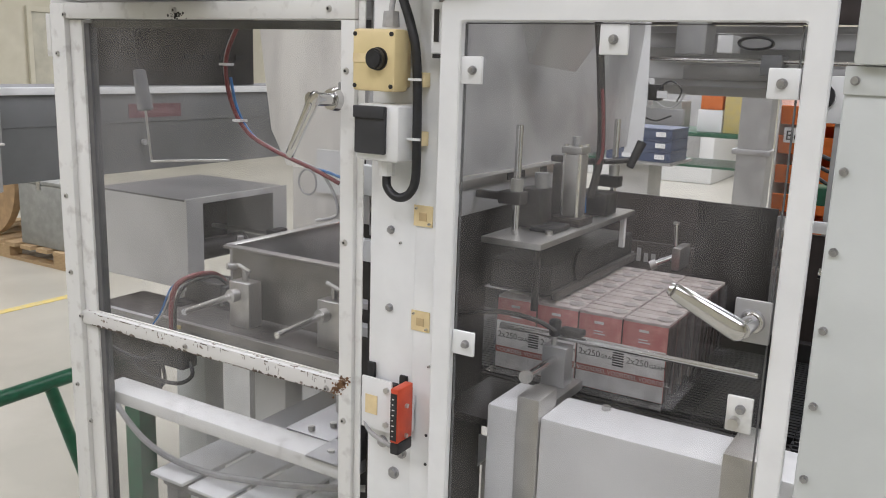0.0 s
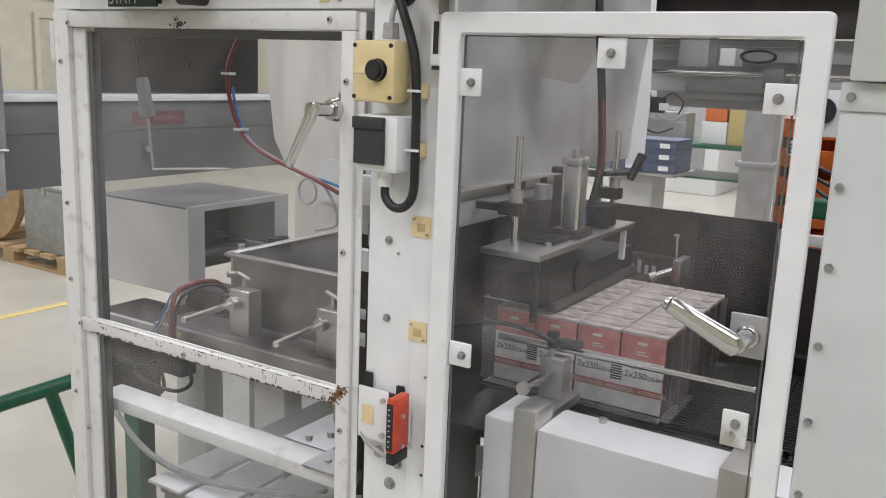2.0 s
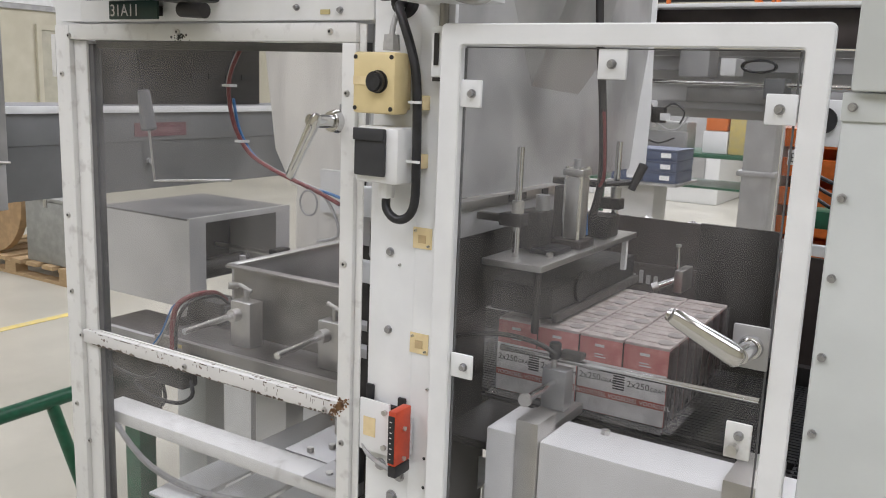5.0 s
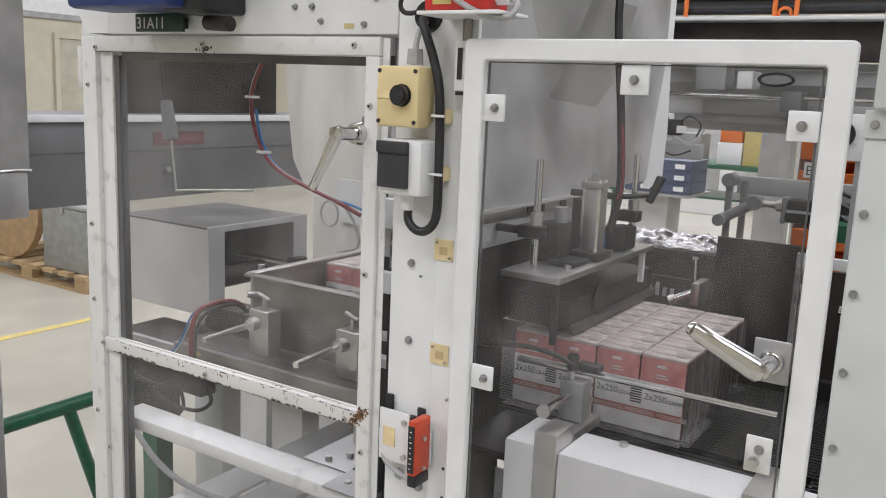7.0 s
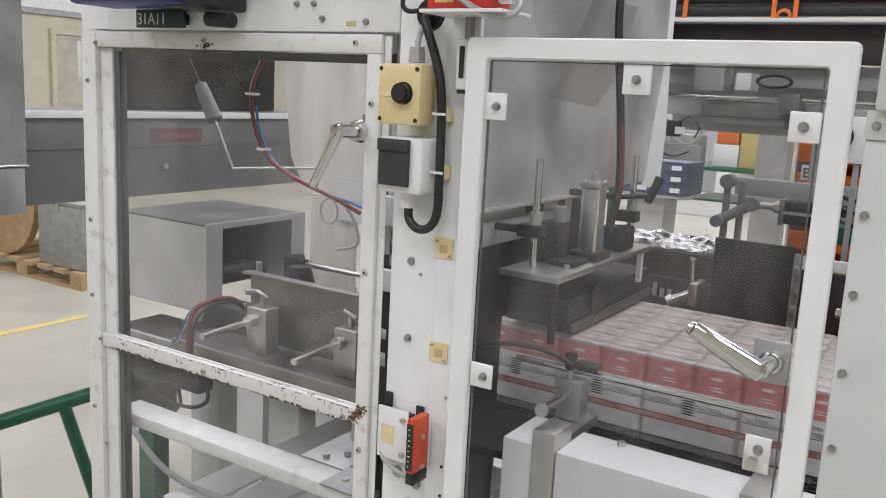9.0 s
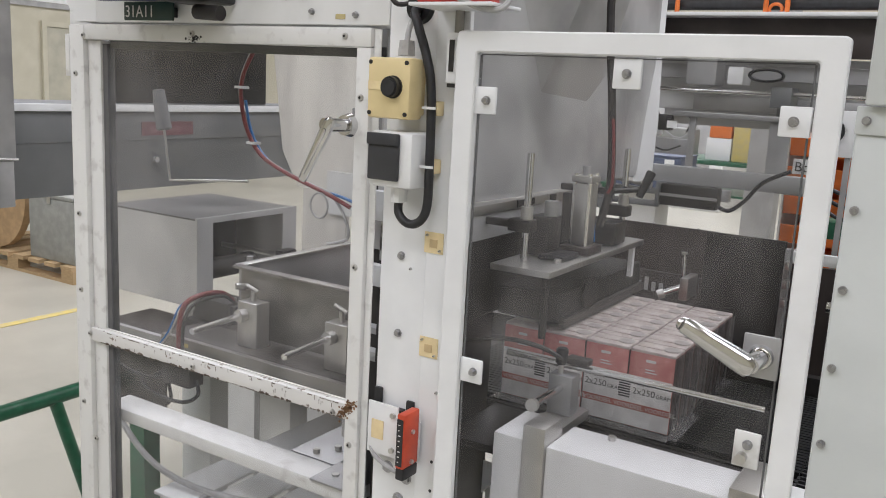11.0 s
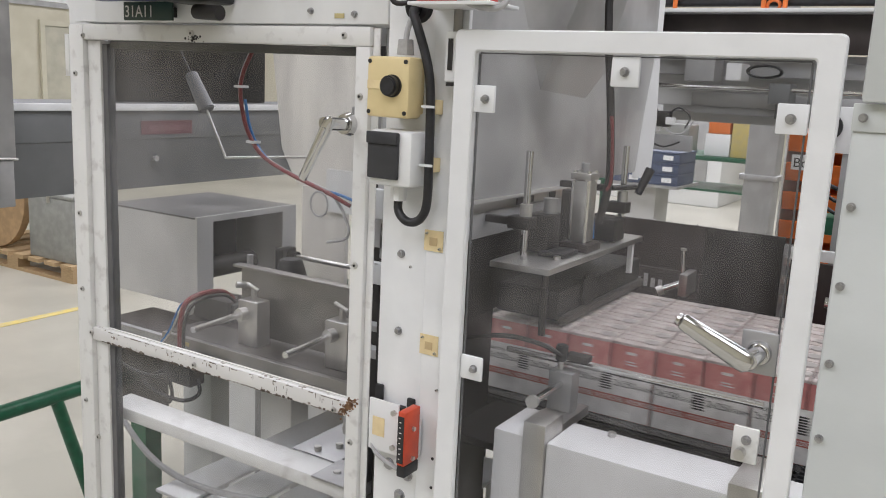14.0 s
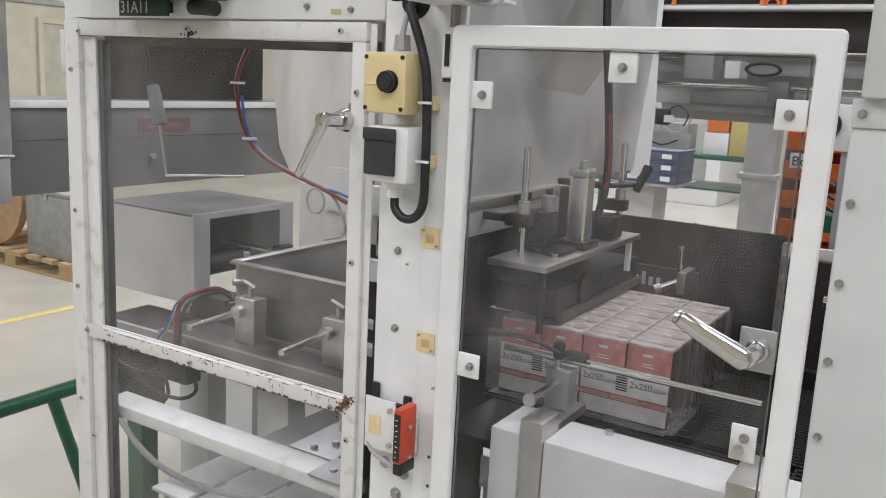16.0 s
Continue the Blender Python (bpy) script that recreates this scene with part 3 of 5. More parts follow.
def door_sensor():
    s = thing("door_sensor", "orange-red safety sensor on a white plate", "sensor")
    part("plate", B((-0.450, -0.4025, -0.014, -0.0105, 1.089, 1.160), bevel=0.001), WHITE, s, "white mounting plate with a sticker")
    for x, z in ((-0.442, 1.172), (-0.391, 1.164)):
        part("slot", B((x - 0.006, x + 0.006, -0.0053, 0.0, z - 0.03, z + 0.005), bevel=0.002), BLACK, s)
    part("spacer", B((-0.44, -0.40, -0.0104, -0.0005, 1.10, 1.155)), DARK, s)
    part("sticker", B((-0.443, -0.424, -0.0150, -0.0141, 1.110, 1.136)), STICKER, s)
    b = part("body", B((-0.380, -0.3685, -0.048, -0.0145, 1.096, 1.168), bevel=0.0015), ORANGE, s, "orange-red sensor body")
    part("label", B((-0.379, -0.3700, -0.0492, -0.0481, 1.100, 1.162)), BLACK, b, "black label strip")
    for k in range(8):
        part("print_bar", B((-0.3765, -0.3745 + 0.0008 * (k % 3), -0.0496, -0.0493, 1.105 + k * 0.007, 1.1063 + k * 0.007)), WHITEINK, b)
    part("cap", B((-0.3805, -0.368, -0.047, -0.0145, 1.080, 1.0955), bevel=0.002), BLACK, b)
    for z in (1.142, 1.102):
        part("bolt", C((-0.3685, -0.030, z), (-0.3655, -0.030, z), 0.003, 10), STEEL, s)
    part("arm", B((-0.4023, -0.3686, -0.0135, -0.0105, 1.10, 1.15)), WHITE, s)
    for z in (1.148, 1.100):
        part("bolt", C((-0.409, -0.014, z), (-0.409, -0.018, z), 0.004, 6), STEEL, s)
    part("lead", T([(-0.375, -0.03, 1.081), (-0.40, -0.02, 1.076), (-0.435, -0.015, 1.085), (-0.448, -0.01, 1.10)], 0.003), GREYHOSE, s)


door_sensor()


# ---- right chamber ----
PW, PD, PH, ZB = 0.0755, 0.0505, 0.131, 1.047
GX, GY = -0.470, 0.402  # left front corner of the waiting block


def coffee_block(x):
    """Four packs wide and seven deep, the front row with paper bands."""
    g = thing("coffee_pack_block", "block of red vacuum coffee packs with paper bands", "coffee packs", "pack blocks", at=(x, GY, ZB))
    body = bmesh.new()
    add_box(body, 0.0004, PW - 0.0004, 0.0003, PD - 0.0003, 0, PH - 0.004, bevel=0.003)
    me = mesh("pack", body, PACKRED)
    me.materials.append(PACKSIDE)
    # Faces that look along x are darker than the red front
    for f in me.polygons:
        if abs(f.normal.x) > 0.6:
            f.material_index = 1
    top = bmesh.new()
    add_box(top, 0.0012, PW - 0.0012, 0.0008, PD - 0.0008, PH - 0.006, PH, bevel=0.002)
    add_box(top, 0.004, PW - 0.004, PD / 2 - 0.007, PD / 2 + 0.002, PH - 0.001, PH + 0.0012, bevel=0.0006)
    disc = mesh("seal_disc", C((PW * 0.80, PD * 0.52, PH), (PW * 0.80, PD * 0.52, PH + 0.0022), 0.0135, 18, 0.0125), DISC)
    mt = mesh("folded_top", top, PACKTOP)
    for i in range(4):
        for j in range(7):
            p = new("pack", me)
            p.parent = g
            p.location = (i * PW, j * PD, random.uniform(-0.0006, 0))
            q = new("folded_top", mt)
            q.parent = p
            v = new("seal_disc", disc)
            v.parent = p
    for k in (0, 1):
        x0 = k * 2 * PW
        band = part("paper_band", B((x0 + 0.002, x0 + 2 * PW - 0.002, -0.0016, 0.0006, 0.002, 0.086), bevel=0.0005), PAPER, g, "white paper band with red stripe")
        part("stripe", B((x0 + 0.002, x0 + 2 * PW - 0.002, -0.0022, -0.0017, 0.0295, 0.0405)), REDINK, band)
        flip = lambda px, pz: pose(px, -0.0024, pz, 90, 0, 0)
        for s in (0, 1):
            xs = x0 + 0.005 + s * (PW + 0.006)
            text_mesh("print", "AROMA", 0.0085, flip(xs + 0.002, 0.0715), INK, band)
            text_mesh("print", "2x250", 0.0150, flip(xs, 0.057), INK, band)
            text_mesh("print", "GRAM", 0.0092, flip(xs + 0.0385, 0.057), INK, band)
        part("barcode", B(*[(x0 + PW - 0.012, x0 + PW + 0.007, -0.0022, -0.0017, 0.048 + b * 0.0042, 0.0505 + b * 0.0042) for b in range(7)]), INK, band)
        text_mesh("print", "VOORDEEL VOORDEEL VOORDEEL", 0.0098, flip(x0 + 0.004, 0.0316), WHITEINK, band)
    for i in range(4):
        for b, (w, z) in enumerate(((0.016, 0.112), (0.015, 0.099), (0.019, 0.0945))):
            part("print_bar", B((i * PW + 0.028, i * PW + 0.028 + w, -0.0004, 0.0008, z, z + (0.0042 if b == 0 else 0.0018))), WHITEINK, g)
    part("film_wrap", B((4 * PW + 0.0030, 4 * PW + 0.0036, -0.006, 7 * PD, 0.003, 0.127)), FILM, g, "clear wrinkled shrink film").visible_shadow = False
    part("film_skirt", B((-0.004, 4 * PW + 0.006, -0.030, -0.0025, 0.0008, 0.0014), (4 * PW + 0.0005, 4 * PW + 0.018, -0.02, 0.34, 0.0008, 0.0014)), PANE, g, "loose clear shrink film").visible_shadow = False
    return g


block_a = coffee_block(GX)
block_b = coffee_block(GX - 0.6)
block_c = coffee_block(GX - 0.6)


def conveyor():
    c = thing("slat_conveyor", "black slatted conveyor under the packs", "conveyor")
    bm = bmesh.new()
    for k in range(31):
        y = 0.396 + 0.012 * k
        x = -0.62
        while x < 0.62:
            add_box(bm, x, x + 0.0485, y, y + 0.0085, ZB - 0.012, ZB - 0.0012)
            x += 0.05
    tagged(part("slats", bm, BELT, c, "black plastic belt slats"), kind="stuff")
    part("bed", B((-0.555, 0.62, 0.39, 0.775, ZB - 0.08, ZB - 0.0125)), DARK, c)
    part("side_rail", B((-0.7, 0.62, 0.776, 0.80, ZB - 0.08, ZB + 0.03)), DARK, c)
    return c


conveyor()


def infeed_table():
    t = thing("infeed_table", "dark steel table on which packs wait behind the machine", "table")
    part("top", B((-1.10, -0.73, 0.80, 1.84, ZB - 0.03, ZB - 0.001), bevel=0.002), DARK, t)
    for x in (-1.09, -0.77):
        for y in (0.84, 1.79):
            part("leg", B((x, x + 0.03, y, y + 0.03, 0, ZB - 0.0302)), DARK, t)


infeed_table()


def front_cover():
    c = thing("front_cover", "white sheet-metal cover box in front of the conveyor", "machine cover")
    part("housing", B((-0.248, 0.085, 0.112, 0.205, 0.55, 1.107), bevel=0.004), COVER, c)
    part("end_housing", B((-0.329, -0.2815, 0.114, 0.218, 0.55, 1.107), bevel=0.004), COVER, c)
    part("strap", B((-0.281, -0.2485, 0.108, 0.165, 0.55, 1.131), bevel=0.001), STEEL, c, "bare steel strap over the cover")
    part("end_strap", B((-0.008, 0.045, 0.107, 0.21, 0.55, 1.124), bevel=0.001), STEEL, c, "bare steel strap over the cover")
    part("bolt", C((-0.185, 0.19, 1.107), (-0.185, 0.19, 1.113), 0.006, 6), STEEL, c)
    part("apron", B((-0.47, 0.3, 0.219, 0.388, 1.020, 1.032)), DARK, c)
    return c


front_cover()


def guide_rod():
    g = thing("guide_rod", "polished steel guide rod in a clamp block", "guide rod")
    part("block", B((-0.328, -0.289, 0.285, 0.315, 1.083, 1.146), bevel=0.001), DULL, g)
    part("rod", C((-0.420, 0.3215, 1.152), (-0.016, 0.3215, 1.153), 0.0048, 16), POLISHED, g)
    part("cross_pin", C((-0.310, 0.31, 1.125), (-0.2975, 0.17, 1.1365), 0.0058, 16), CHROME, g)
    part("pin_cap", C((-0.2975, 0.17, 1.1365), (-0.297, 0.163, 1.137), 0.0095, 18), STEEL, g)
    part("knob", C((-0.3145, 0.298, 1.160), (-0.3145, 0.298, 1.186), 0.0085, 16, 0.0098, 0.002), BLACK, g, "black plastic clamp knob")
    part("knob_stem", C((-0.3145, 0.298, 1.146), (-0.3145, 0.298, 1.1598), 0.0045, 12), STEEL, g)
    part("clamp_bar", B((-0.312, -0.275, 0.306, 0.328, 1.160, 1.170), bevel=0.002), DARK, g)
    part("hose", T([(-0.31, 0.29, 1.17), (-0.34, 0.28, 1.185), (-0.40, 0.27, 1.19), (-0.47, 0.26, 1.175)], 0.004), DARK, g)
    part("foot", B((-0.33, -0.28, 0.219, 0.34, 1.068, 1.0825)), STEEL, g)


guide_rod()


def press_unit():
    p = thing("press_unit", "steel plate carrying shafts and a cylinder over the packs", "press unit")
    part("plate", B((-0.441, -0.338, 0.28, 0.70, 1.293, 1.303), bevel=0.001), STEEL, p)
    part("press_box", B((-0.49, -0.372, 0.405, 0.80, 1.188, 1.24), bevel=0.004), DARK, p)
    part("press_edge", B((-0.372, -0.362, 0.405, 0.80, 1.183, 1.198), bevel=0.001), PLATE, p)
    part("wheel", C((-0.3715, 0.52, 1.225), (-0.366, 0.52, 1.225), 0.03, 24), DARK, p)
    part("leg", C((-0.357, 0.31, 1.292), (-0.357, 0.31, 1.19), 0.006, 14), DARK, p)
    part("leg", B((-0.352, -0.343, 0.66, 0.67, 1.235, 1.2915)), WHITE, p)
    for x, y in ((-0.405, 0.325), (-0.362, 0.635)):
        sh = part("shaft", C((x, y, 1.303), (x, y, 1.476), 0.0057, 18, None, 0.001), CHROME, p)
        part("clamp", B((x - 0.026, x + 0.013, y - 0.014, y + 0.014, 1.352, 1.372), bevel=0.002), DARK, sh)
        part("collar", C((x, y, 1.3725), (x, y, 1.392), 0.0098, 18), STEEL, sh)
    cy = part("cylinder", B((-0.388, -0.355, 0.455, 0.49, 1.318, 1.424), bevel=0.004), STEEL, p, "clear-anodised air cylinder")
    part("cap", B((-0.390, -0.353, 0.453, 0.492, 1.4245, 1.436), bevel=0.002), STEEL, cy)
    part("port", C((-0.371, 0.472, 1.436), (-0.371, 0.472, 1.452), 0.0075, 14), DULL, cy)
    part("foot", B((-0.40, -0.346, 0.445, 0.505, 1.303, 1.3175), bevel=0.002), BROWN, cy)
    for dx in (-0.384, -0.359):
        for dy in (0.459, 0.486):
            part("tie_rod", C((dx, dy, 1.3175), (dx, dy, 1.440), 0.0042, 10), POLISHED, cy)
    part("cross_arm", B((-0.475, -0.385, 0.60, 0.615, 1.392, 1.404), bevel=0.002), DARK, p)
    part("cross_arm", B((-0.475, -0.42, 0.318, 0.332, 1.356, 1.368), bevel=0.002), DARK, p)
    part("small_valve", B((-0.425, -0.40, 0.50, 0.54, 1.304, 1.40), bevel=0.003), DARK, p)
    part("small_valve", C((-0.40, 0.405, 1.37), (-0.40, 0.405, 1.395), 0.012, 14), DULL, p)
    part("bolt", C((-0.362, 0.36, 1.303), (-0.362, 0.36, 1.309), 0.006, 6), STEEL, p)
    part("base_foot", B((-0.40, -0.355, 0.365, 0.43, 1.3035, 1.312), bevel=0.002), BLACK, p)
    part("motor", B((-0.43, -0.39, 0.38, 0.43, 1.304, 1.37), bevel=0.005), DARK, p)
    part("valve", B((-0.40, -0.35, 0.575, 0.63, 1.304, 1.345), bevel=0.003), DARK, p)
    part("arm", C((-0.37, 0.60, 1.40), (-0.34, 0.64, 1.402), 0.005, 12), DARK, p)
    part("lever", C((-0.335, 0.64, 1.39), (-0.322, 0.66, 1.435), 0.007, 12, 0.009), BLACK, p, "black clamping lever")
    part("hose", T([(-0.385, 0.56, 1.31), (-0.39, 0.56, 1.36), (-0.40, 0.55, 1.40)], 0.004), BLUEHOSE, p)
    part("hose", T([(-0.372, 0.55, 1.34), (-0.362, 0.56, 1.42), (-0.375, 0.57, 1.55), (-0.397, 0.58, 1.72), (-0.40, 0.6, 1.9)], 0.0075), DARK, p, "dark hose running up")
    part("hose", T([(-0.362, 0.55, 1.40), (-0.356, 0.553, 1.42), (-0.360, 0.556, 1.48), (-0.367, 0.56, 1.53)], 0.003), REDHOSE, p)


press_unit()


def divider():
    d = thing("divider_sheet", "dull grey bent sheet guard hanging between the chambers", "guard sheet")
    X = -0.486
    bm = bmesh.new()
    rows = (((0.052, 1.389, 0), (0.30, 1.389, 0), (0.451, 1.389, 0.010), (0.56, 1.389, 0), (0.70, 1.389, 0.006), (0.82, 1.389, 0), (1.066, 1.389, 0)),
            ((0.052, 1.46, 0), (0.359, 1.522, 0.003), (0.436, 1.458, 0.016), (0.56, 1.47, 0.002), (0.70, 1.46, 0.010), (0.82, 1.48, 0), (1.085, 1.48, 0)),
            ((0.052, 1.60, 0.006), (0.30, 1.60, 0), (0.454, 1.632, 0), (0.529, 1.569, 0), (0.737, 1.556, 0), (0.824, 1.608, 0), (1.13, 1.64, 0)),
            ((0.052, 1.75, 0), (0.24, 1.75, 0.01), (0.42, 1.75, 0), (0.54, 1.75, 0.066), (0.75, 1.75, 0.066), (0.88, 1.75, 0), (1.135, 1.75, 0)),
            ((0.052, 1.95, 0), (0.24, 1.95, 0), (0.42, 1.95, 0), (0.54, 1.95, 0.06), (0.75, 1.95, 0.06), (0.88, 1.95, 0), (1.135, 1.95, 0)))
    grid = [[bm.verts.new((X - 0.008 + dx, y, z)) for y, z, dx in row] for row in rows]
    cols = rows[0]
    for a, b in zip(grid, grid[1:]):
        for k in range(len(cols) - 1):
            q = (a[k], a[k + 1], b[k + 1], b[k])
            if k % 2:
                bm.faces.new(q[:3]), bm.faces.new((q[0], q[2], q[3]))
            else:
                bm.faces.new((q[0], q[1], q[3])), bm.faces.new(q[1:])
    back = bmesh.ops.extrude_face_region(bm, geom=bm.faces[:])["geom"]
    bmesh.ops.translate(bm, verts=[v for v in back if isinstance(v, bmesh.types.BMVert)], vec=(-0.0025, 0, 0))
    bmesh.ops.recalc_face_normals(bm, faces=bm.faces[:])
    sheet = part("sheet", bm, SATIN, d, "dull bent sheet with soft creases")
    sheet.data.set_sharp_from_angle(angle=radians(14))
    bm = bmesh.new()
    flange = ((1.95, 1.137, 0.008), (1.66, 1.135, 0.008), (1.52, 1.094, 0.026), (1.375, 1.064, 0.033))
    near = [bm.verts.new((X - 0.0112, y - 0.006, z)) for z, y, w in flange]
    far = [bm.verts.new((X - 0.004 + 0.7 * w, y + w, z)) for z, y, w in flange]
    for k in range(3):
        bm.faces.new((near[k], near[k + 1], far[k + 1], far[k]))
    back = bmesh.ops.extrude_face_region(bm, geom=bm.faces[:])["geom"]
    bmesh.ops.translate(bm, verts=[v for v in back if isinstance(v, bmesh.types.BMVert)], vec=(-0.0015, 0.002, 0))
    bmesh.ops.recalc_face_normals(bm, faces=bm.faces[:])
    part("edge", bm, WHITE, d, "white edge strip of the sheet")
    part("rail", B((X - 0.010, X + 0.014, 0.06, 0.76, 1.372, 1.3875), bevel=0.001), STEEL, d)
    part("lower_rail", B((X - 0.010, X + 0.010, 0.06, 0.76, 1.330, 1.371), bevel=0.001), GALV, d)
    for y in (0.42, 0.46, 0.55):
        part("joint_strip", B((X + 0.0142, X + 0.016, y, y + 0.025, 1.374, 1.386)), DARK, d)
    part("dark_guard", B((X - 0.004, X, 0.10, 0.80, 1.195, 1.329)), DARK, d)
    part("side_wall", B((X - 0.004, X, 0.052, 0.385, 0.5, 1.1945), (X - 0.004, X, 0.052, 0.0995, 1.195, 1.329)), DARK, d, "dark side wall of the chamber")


divider()


def rear_gate():
    w = thing("rear_guard", "dark grey guard plate behind the conveyor", "guard plate")
    part("plate", B((-0.292, -0.128, 0.975, 0.985, 0.85, 1.293), bevel=0.001), DARK, w)
    part("lower_plate", B((-0.62, 0.45, 0.99, 1.0, 0.6, 1.185), bevel=0.002), BROWN, w, "dark brown lower plate")
    part("edge_strip", B((-0.127, -0.105, 0.965, 0.985, 0.85, 1.28), bevel=0.001), GALV, w)
    for z in (1.24, 1.20, 1.16):
        part("fitting", B((-0.122, -0.095, 0.945, 0.9645, z, z + 0.018), bevel=0.002), STEEL, w)
    for k, hh in enumerate((0.02, 0.03, 0.02, 0.02)):
        part("logo_bar", B((-0.44 + k * 0.017, -0.431 + k * 0.017, 0.9865, 0.9895, 1.14, 1.14 + hh)), GALV, w, "plain grey maker's mark")
    v = thing("tap", "steel tap with a lever on the rear guard", "tap")
    part("body", B((-0.318, -0.300, 0.90, 0.9745, 1.150, 1.198), bevel=0.002), STEEL, v)
    part("spout", C((-0.312, 0.92, 1.178), (-0.358, 0.90, 1.155), 0.008, 14), CHROME, v)
    part("collar", C((-0.350, 0.903, 1.159), (-0.362, 0.898, 1.153), 0.0105, 14), STEEL, v)
    part("lever", C((-0.318, 0.925, 1.198), (-0.321, 0.925, 1.245), 0.005, 12, 0.0045), CHROME, v)
    part("cap", C((-0.321, 0.925, 1.245), (-0.321, 0.925, 1.250), 0.0065, 12), STEEL, v)
    gate = thing("sliding_gate", "dark brown sliding gate plate behind the packs", "gate plate", at=(0, 1.04, 1.285))
    part("plate", B((-0.62, -0.285, -0.004, 0.004, -0.32, 0.0), bevel=0.001), BROWN, gate)
    f = thing("foil_pile", "crumpled pile of shiny clear film behind the gate", "film pile", kind="stuff")
    bm = bmesh.new()
    n, m = 26, 16
    vs = [[bm.verts.new((-0.66 + 0.31 * i / n, 1.08 + 0.26 * j / m, 1.236 + 0.014 * noise.noise((i * 0.4, j * 0.5, 0)) + random.uniform(-0.0025, 0.0025))) for j in range(m + 1)] for i in range(n + 1)]
    for i in range(n):
        for j in range(m):
            bm.faces.new((vs[i][j], vs[i + 1][j], vs[i + 1][j + 1], vs[i][j + 1]))
    part("film", bm, mat("shiny_film", (0.27, 0.255, 0.25), 0.25, 0.4, col2=(0.08, 0.07, 0.07), scale=35, bump=0.5, bscale=60, contrast=(0.42, 0.55)), f)
    part("tray", B((-0.70, -0.345, 1.06, 1.52, 1.12, 1.205)), DARK, f)
    part("tray_foot", B((-0.70, -0.28, 1.30, 1.52, 0.0, 1.1195)), DARK, f)
    return gate


gate = rear_gate()


def gripper():
    """A carriage hung from the slide; a bell crank with two fingers turns on it, driven by a rod from an air cylinder."""
    g = thing("gripper_arm", "grey jointed gripper arm hanging from a slide", "gripper arm")
    for x, y in ((-0.318, 1.10), (-0.290, 1.12)):
        part("upright", B((x, x + 0.014, y, y + 0.015, 1.317, 1.405), bevel=0.002), GREYSHEET, g)
    part("knuckle", C((-0.311, 1.09, 1.405), (-0.311, 1.125, 1.405), 0.016, 18), GREYSHEET, g)
    part("bar", B((-0.30, 0.12, 1.125, 1.15, 1.375, 1.415), bevel=0.003), GALV, g)
    part("hanger", B((-0.152, -0.136, 1.151, 1.163, 1.38, 1.53), bevel=0.002), GALV, g)
    part("hanger", B((0.030, 0.075, 1.151, 1.163, 1.38, 1.53), bevel=0.002), GALV, g)
    part("top_plate", B((-0.19, 0.12, 1.14, 1.20, 1.5305, 1.542), bevel=0.002), DULL, g)
    part("cylinder", B((-0.176, -0.045, 1.06, 1.10, 1.328, 1.378), bevel=0.004), DARK, g)
    part("cylinder_rib", B((-0.176, -0.045, 1.055, 1.0595, 1.350, 1.356)), GALV, g)
    part("cylinder_head", B((-0.186, -0.1765, 1.056, 1.104, 1.325, 1.381), bevel=0.002), GREYSHEET, g)
    part("cable", T([(-0.045, 1.08, 1.335), (-0.02, 1.08, 1.33), (0.01, 1.08, 1.355), (0.045, 1.08, 1.40), (0.10, 1.08, 1.43)], 0.0045), BLACK, g, "black cable curving off the cylinder")
    part("foot", B((-0.20, -0.03, 1.101, 1.1245, 1.345, 1.372), bevel=0.002), DULL, g)
    rod = part("rod", C((0.0, 0, 0.0), (0.16, 0, -0.004), 0.0075, 14), STEEL, g)
    part("nut", C((0.045, 0, -0.001), (0.06, 0, -0.0015), 0.013, 6), STEEL, rod)
    bm = C((0, 0, 0), (0.072, 0, 0.045), 0.0115, 14)
    add_cyl(bm, (0, -0.025, 0), (0, 0.02, 0), 0.0135, 18)
    add_cyl(bm, (0.072, -0.02, 0.045), (0.072, 0.02, 0.045), 0.016, 18)
    crank = part("crank", bm, GREYSHEET, g, "grey bell crank with dark joints")
    for x, y in ((-0.001, 0.021), (0.027, 0.041)):
        part("finger", B((x, x + 0.014, y, y + 0.014, -0.127, 0.006), bevel=0.002), GREYSHEET, crank)
    part("finger_shaft", C((0.0, 0.02, 0.0), (0.0, 0.056, 0.0), 0.006, 12), STEEL, crank)
    return g, crank, rod


grip, crank, crank_rod = gripper()


